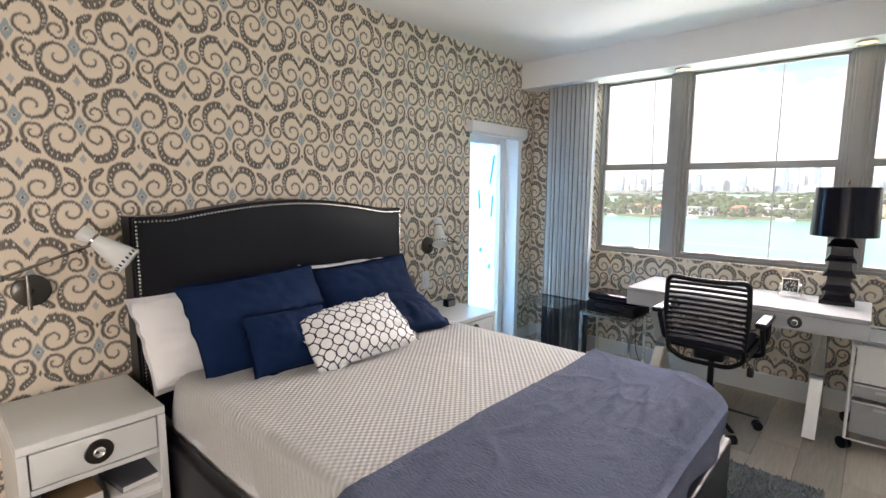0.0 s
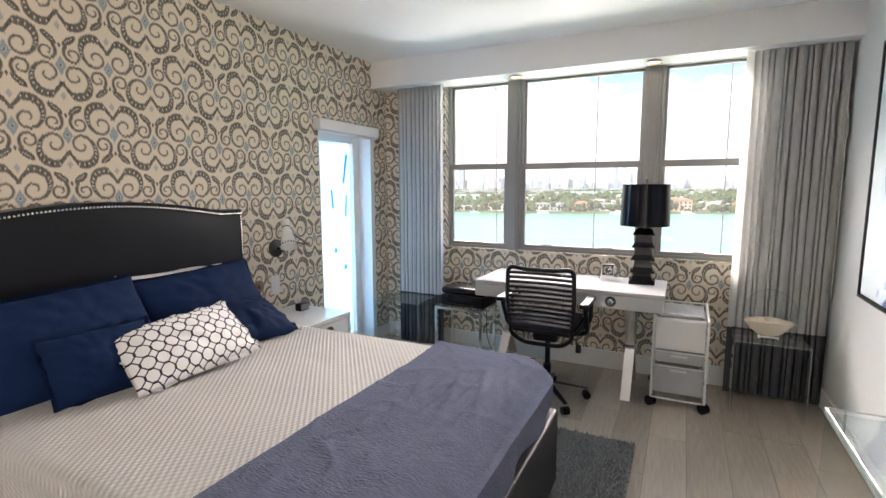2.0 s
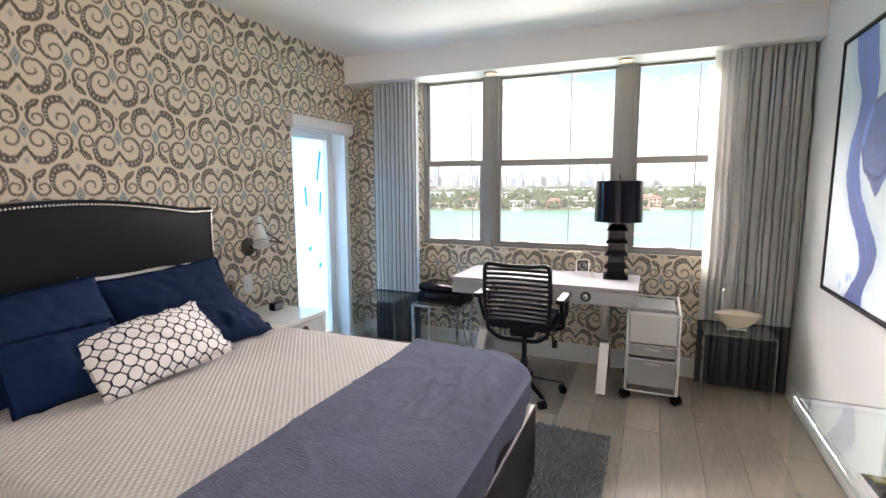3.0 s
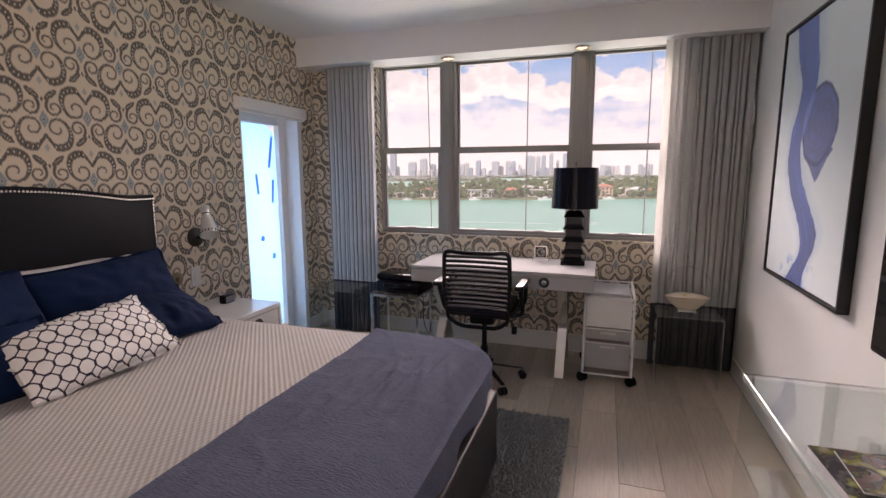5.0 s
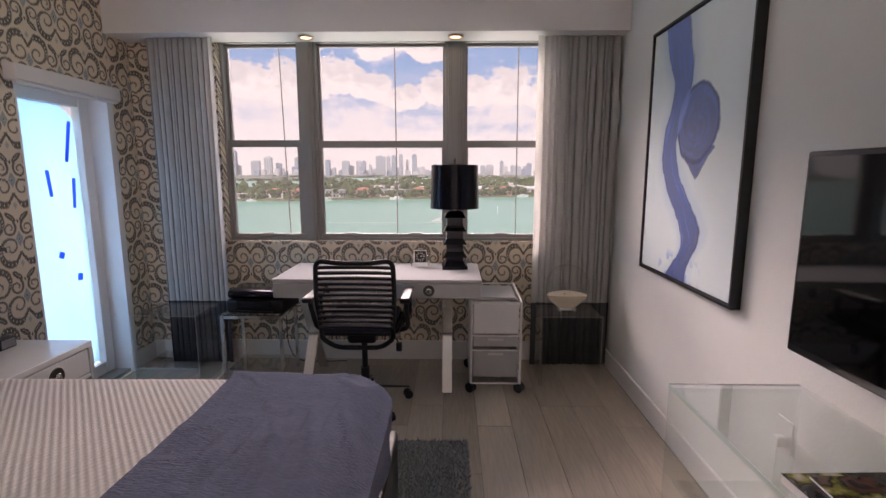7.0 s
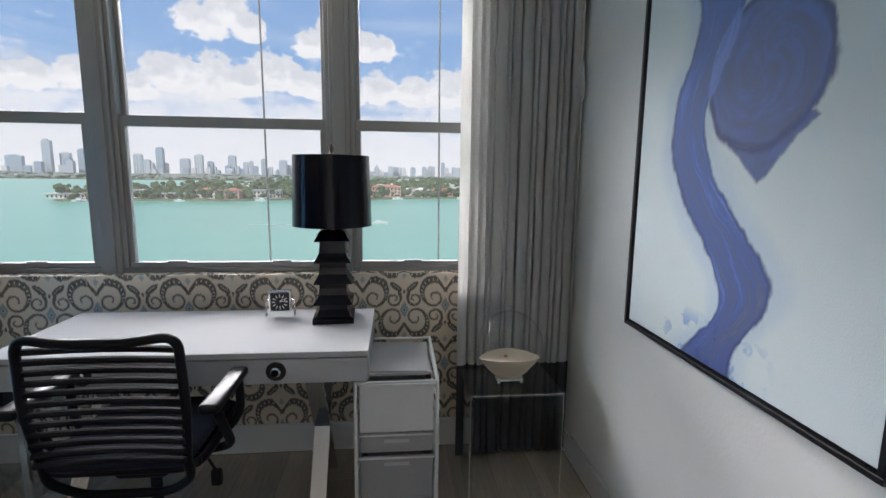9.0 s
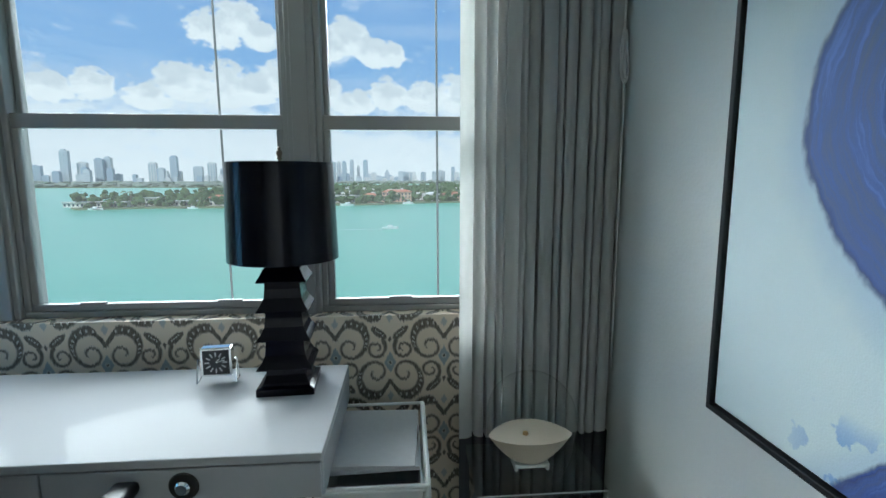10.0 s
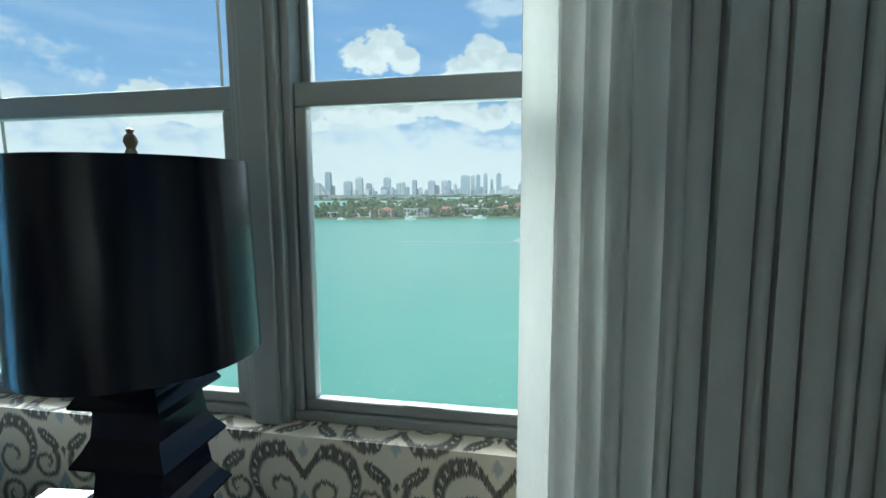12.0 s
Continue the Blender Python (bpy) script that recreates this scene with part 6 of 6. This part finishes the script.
bm = sheet(40, 8, hull)
bmesh.ops.remove_doubles(bm, verts=bm.verts, dist=1e-4)
ring = [e for e in bm.edges if e.is_boundary]
bmesh.ops.holes_fill(bm, edges=ring, sides=0)
part("shell", bm, BONE, bowl, smooth=True)
part("hinge_boss", lathe([(0.0, 0.0), (0.010, 0.0), (0.008, 0.008), (0.0, 0.010)], (BXc - 0.02, BYc - 0.01, BZ + 0.119), 12), GOLD, bowl, smooth=True)
cl = thing("glass_cloche", (BXc, BYc, BZ), "clear domed glass cloche with a knob over the bowl", "cloche")
dome = [(0.118, 0.001), (0.132, 0.05), (0.142, 0.10), (0.146, 0.15)] + [(0.147 * math.cos(a), 0.178 + 0.147 * math.sin(a)) for a in (radians(9 * k) for k in range(0, 10))] + [(0.001, 0.325)]
THIN = pane_glass("thin_blown_glass", (0.985, 0.99, 0.985), 0.012)
part("dome", lathe(dome[:-1], (BXc, BYc, BZ), 40), THIN, cl, smooth=True)
part("knob", lathe([(0.0, 0.324), (0.006, 0.326), (0.006, 0.333), (0.013, 0.341), (0.012, 0.351), (0.0, 0.356)], (BXc, BYc, BZ), 16), ACRYLIC, cl, smooth=True)


# ---- curtains ----
def curtain(x0, x1, seed, label, pleats):
    """Stacked cloth from its leading edge x0 to x1: flat fronts of uneven width with deep narrow folds between them."""
    c = thing("curtain", ((x0 + x1) / 2, 4.02, 0.02), label, "curtain", "curtains at the windows")
    r = random.Random(seed)
    side = 1 if x1 > x0 else -1
    widths = [1.35] + [r.uniform(0.55, 1.45) for _ in range(pleats - 1)]
    total = sum(widths)
    ends = [sum(widths[:k]) / total for k in range(pleats + 1)]
    fronts = [r.uniform(-0.010, 0.012) for _ in range(pleats + 1)]
    fronts[0], fronts[1] = -0.012, 0.010
    deeps = [r.uniform(0.040, 0.075) for _ in range(pleats + 1)]

    def fold(u, z):
        k = min(pleats - 1, int(u * pleats))
        e = u * pleats - k
        a, b = ends[k], ends[k + 1]
        sway = 0.0045 * noise.noise(Vector((k * 1.7, z * 0.9, seed))) + 0.004 * noise.noise(Vector((k * 0.6, z * 1.8, seed + 3)))
        gap = min(0.22, 0.0075 * total / (widths[k] * abs(x1 - x0)))
        front = 3.985 + fronts[k] * (1 - e) + fronts[k + 1] * e + 0.006 * noise.noise(Vector((k * 1.3, z * 1.1, seed + 8)))
        if e < 0.6:
            q = e / 0.6
            at, y = q * (1 - gap), front + 0.007 * (2 * q - 1) ** 2
        else:
            q = (e - 0.6) / 0.4
            at, y = 1 - gap * (1 - q), front + 0.007 + deeps[k] * math.sin(math.pi * q) ** 0.7
        x = x0 + (a + (b - a) * at) * (x1 - x0) + side * sway * min(1.0, (2.36 - z) * 1.5) * (0.3 if k == 0 and e < 0.1 else 1)
        return Vector((x, min(y, 4.112), z))

    nu = pleats * 20
    part("panel", sheet(nu, 24, lambda u, v: fold(u, 0.495 + v * (SOFFIT - 0.005 - 0.495)), 0.0022), CURTAIN, c, smooth=True)
    part("hem_band", sheet(nu, 8, lambda u, v: fold(u, 0.02 + v * 0.474), 0.0022), CURTAIN_BAND, c, "charcoal linen band along the hem", smooth=True)
    return c


curtain(0.655, 0.195, 5, "grey linen curtain with a charcoal hem, drawn open", 12)
curtain(2.885, 3.452, 9, "grey linen curtain with a charcoal hem, drawn open", 14)
w = thing("blind_cord", (3.45, 3.98, 1.7), "looped pale pull cord tied beside the curtain", "cord")
part("cord", tube(rounded([(3.442, 3.99, 2.34), (3.438, 3.98, 1.95), (3.425, 3.96, 1.83), (3.435, 3.95, 1.76), (3.452, 3.97, 1.80), (3.445, 3.98, 1.95), (3.452, 3.99, 0.75)], 0.05, 5), 0.003, 6), LINING, w, smooth=True)
part("loop", tube(rounded([(3.43, 3.97, 1.93), (3.41, 3.95, 1.82), (3.425, 3.94, 1.74), (3.45, 3.96, 1.78), (3.44, 3.97, 1.93)], 0.04, 5), 0.003, 6), LINING, w, smooth=True)

# ---- east wall ----
pic = thing("framed_painting", (X1, 2.915, 0.885), "large abstract painting, one blue looping stroke, thin black frame", "painting")
PA, PB, PC, PD = 2.435, 3.395, 0.885, 2.195
for a, b in (((X1 - 0.045, PA, PC), (X1 - 0.001, PB, PC + 0.014)), ((X1 - 0.045, PA, PD - 0.014), (X1 - 0.001, PB, PD)), ((X1 - 0.045, PA, PC + 0.0142), (X1 - 0.001, PA + 0.014, PD - 0.0142)), ((X1 - 0.045, PB - 0.014, PC + 0.0142), (X1 - 0.001, PB, PD - 0.0142))):
    part("frame_bar", box(a, b, 0.002), FRAME_BLACK, pic)
part("canvas", box((X1 - 0.036, PA + 0.020, PC + 0.020), (X1 - 0.004, PB - 0.020, PD - 0.020), 0.002), CANVAS, pic)
tv = thing("television", (X1, 1.46, 0.88), "flat black wall-mounted television, switched off", "television")
part("housing", box((X1 - 0.128, 0.94, 0.892), (X1 - 0.088, 1.978, 1.492), 0.008, seg=3), PLASTIC, tv, smooth=True)
part("screen", box((X1 - 0.1315, 0.956, 0.919), (X1 - 0.1283, 1.962, 1.476)), SCREEN, tv)
part("wall_mount", box((X1 - 0.088, 1.3, 1.05), (X1 - 0.001, 1.62, 1.35), 0.004), PLASTIC, tv)
GX0, GX1, GY0, GY1, GZ = 3.02, 3.445, 0.35, 2.04, 0.748
con = thing("glass_console", (3.23, 1.2, 0), "long clear bent-glass console table below the television", "console table")
bm = box((GX0, GY0, GZ - 0.015), (GX1, GY1, GZ), 0.004)
part("top", bm, GREEN_GLASS, con)
part("end_panel", box((GX0, GY1 - 0.015, 0), (GX1, GY1, GZ - 0.016), 0.004), GREEN_GLASS, con)
part("end_panel", box((GX0, GY0, 0), (GX1, GY0 + 0.015, GZ - 0.016), 0.004), GREEN_GLASS, con)
part("top_edge", box((GX0 - 0.001, GY0, GZ - 0.0145), (GX0 + 0.001, GY1, GZ - 0.0005)), material("polished_glass_edge", (0.55, 0.68, 0.64), 0.15, scale=8, vary=0.1), con)
# painted bright line along the far end of the top
part("end_edge", box((GX0, GY1 - 0.0005, GZ - 0.0055), (GX1, GY1 + 0.001, GZ - 0.0005)), EDGE, con)
part("shelf", box((GX0 + 0.03, GY0 + 0.016, 0.40), (GX1 - 0.004, GY1 - 0.016, 0.412)), GREEN_GLASS, con)
for k, (x, y, z, w, d, h, c, turn) in enumerate(((3.21, 1.41, 0.7485, 0.33, 0.24, 0.020, (0.05, 0.05, 0.05), 2), (3.15, 1.42, 0.7700, 0.13, 0.17, 0.006, (0.10, 0.045, 0.035), -3), (3.30, 1.40, 0.7700, 0.10, 0.15, 0.006, (0.26, 0.29, 0.07), 5), (3.24, 1.20, 0.7485, 0.30, 0.16, 0.026, (0.10, 0.10, 0.11), -2))):
    mm = pose(x, y, z, 0, 0, turn)
    g = thing("magazine", (x, y, z), "glossy magazine with a printed cover lying on the glass console", "magazine", "magazines on the console")
    part("page_block", box((-w / 2, -d / 2, 0), (w / 2, d / 2, h), 0.001, m=mm), WHITE_COTTON, g)
    part("cover", box((-w / 2 - 0.001, -d / 2 - 0.001, h), (w / 2 + 0.001, d / 2 + 0.001, h + 0.001), m=mm), printed_cover(f"magazine_cover_{k}", c, k), g)
box_dark = thing("media_box", (3.24, 0.90, 0.4125), "flat black media player on the console shelf", "media player")
part("case", box((3.12, 0.80, 0.4125), (3.36, 1.10, 0.46), 0.006), PLASTIC, box_dark)
part("front_strip", box((3.118, 0.82, 0.425), (3.1195, 1.08, 0.448)), BLACK, box_dark)
w = thing("wall_outlet", (X1, 2.11, 0.52), "white wall socket with a plugged white adapter", "socket")
part("plate", box((X1 - 0.008, 2.07, 0.47), (X1 - 0.0005, 2.15, 0.59), 0.003), TRIM, w)
part("plug", box((X1 - 0.04, 2.09, 0.495), (X1 - 0.008, 2.12, 0.53), 0.004), TRIM, w)

# ---- rug ----
RX0, RX1, RY0, RY1 = 0.75, 2.395, 1.15, 2.935
rug = thing("rug", (1.6, 2.0, 0), "grey shaggy wool rug partly under the bed", "rug")
part("backing", box((RX0, RY0, 0.001), (RX1, RY1, 0.012), 0.003), RUG, rug)
r = np.random.RandomState(8)
vs, fs = [], []
nx, ny = 110, 120
for i in range(nx):
    for j in range(ny):
        x = RX0 + 0.004 + (RX1 - RX0 - 0.008) * (i + r.rand()) / nx
        y = RY0 + 0.004 + (RY1 - RY0 - 0.008) * (j + r.rand()) / ny
        if x < 1.95 and 0.75 < y < 2.15:
            continue
        h, w, a = r.uniform(0.014, 0.024), r.uniform(0.006, 0.010), r.uniform(0, math.pi)
        lx, ly = r.uniform(-0.012, 0.012, 2)
        n = len(vs)
        for q in range(3):
            vs.append((x + w * math.cos(a + q * 2.094), y + w * math.sin(a + q * 2.094), 0.011))
        vs.append((x + lx, y + ly, 0.011 + h))
        fs += [(n, n + 1, n + 3), (n + 1, n + 2, n + 3), (n + 2, n, n + 3)]
mesh = bpy.data.meshes.new("pile")
mesh.from_pydata(vs, [], fs)
mesh.materials.append(RUG)
pile = tagged(new("shag", mesh), kind="stuff")
pile.parent, pile.location = rug, -Vector(rug.location)

# ---- floor ----
floor = setting("floor", box((X0, Y0, -0.12), (X1, Y1, -0.004)), JOINT, "pale oak plank floor", "floor")
r = random.Random(12)
meshes = {}


def plank_mesh(w, l):
    key = (round(w, 3), round(l, 3))
    if key not in meshes:
        bm = box((-w / 2, -l / 2, -0.010), (w / 2, l / 2, 0.0), 0.0012, seg=1)
        me = bpy.data.meshes.new("plank")
        bm.to_mesh(me)
        bm.free()
        me.materials.append(PLANK)
        meshes[key] = me
    return meshes[key]


wide = 0.200
x = X1 - 0.0165
while x > X0 + 0.02:
    w = min(wide, x - X0 - 0.002)
    y = Y1 - 0.018 - r.choice((0.25, 0.5, 0.75, 1.0))
    top = Y1 - 0.018
    while top > Y0 + 0.01:
        low = max(y, Y0)
        if top - low > 0.02:
            o = new("plank", plank_mesh(w - 0.002, top - low - 0.002))
            o.parent, o.location = floor, (x - w / 2, (top + low) / 2, 0.0)
        top, y = low, low - 1.2
    x -= wide
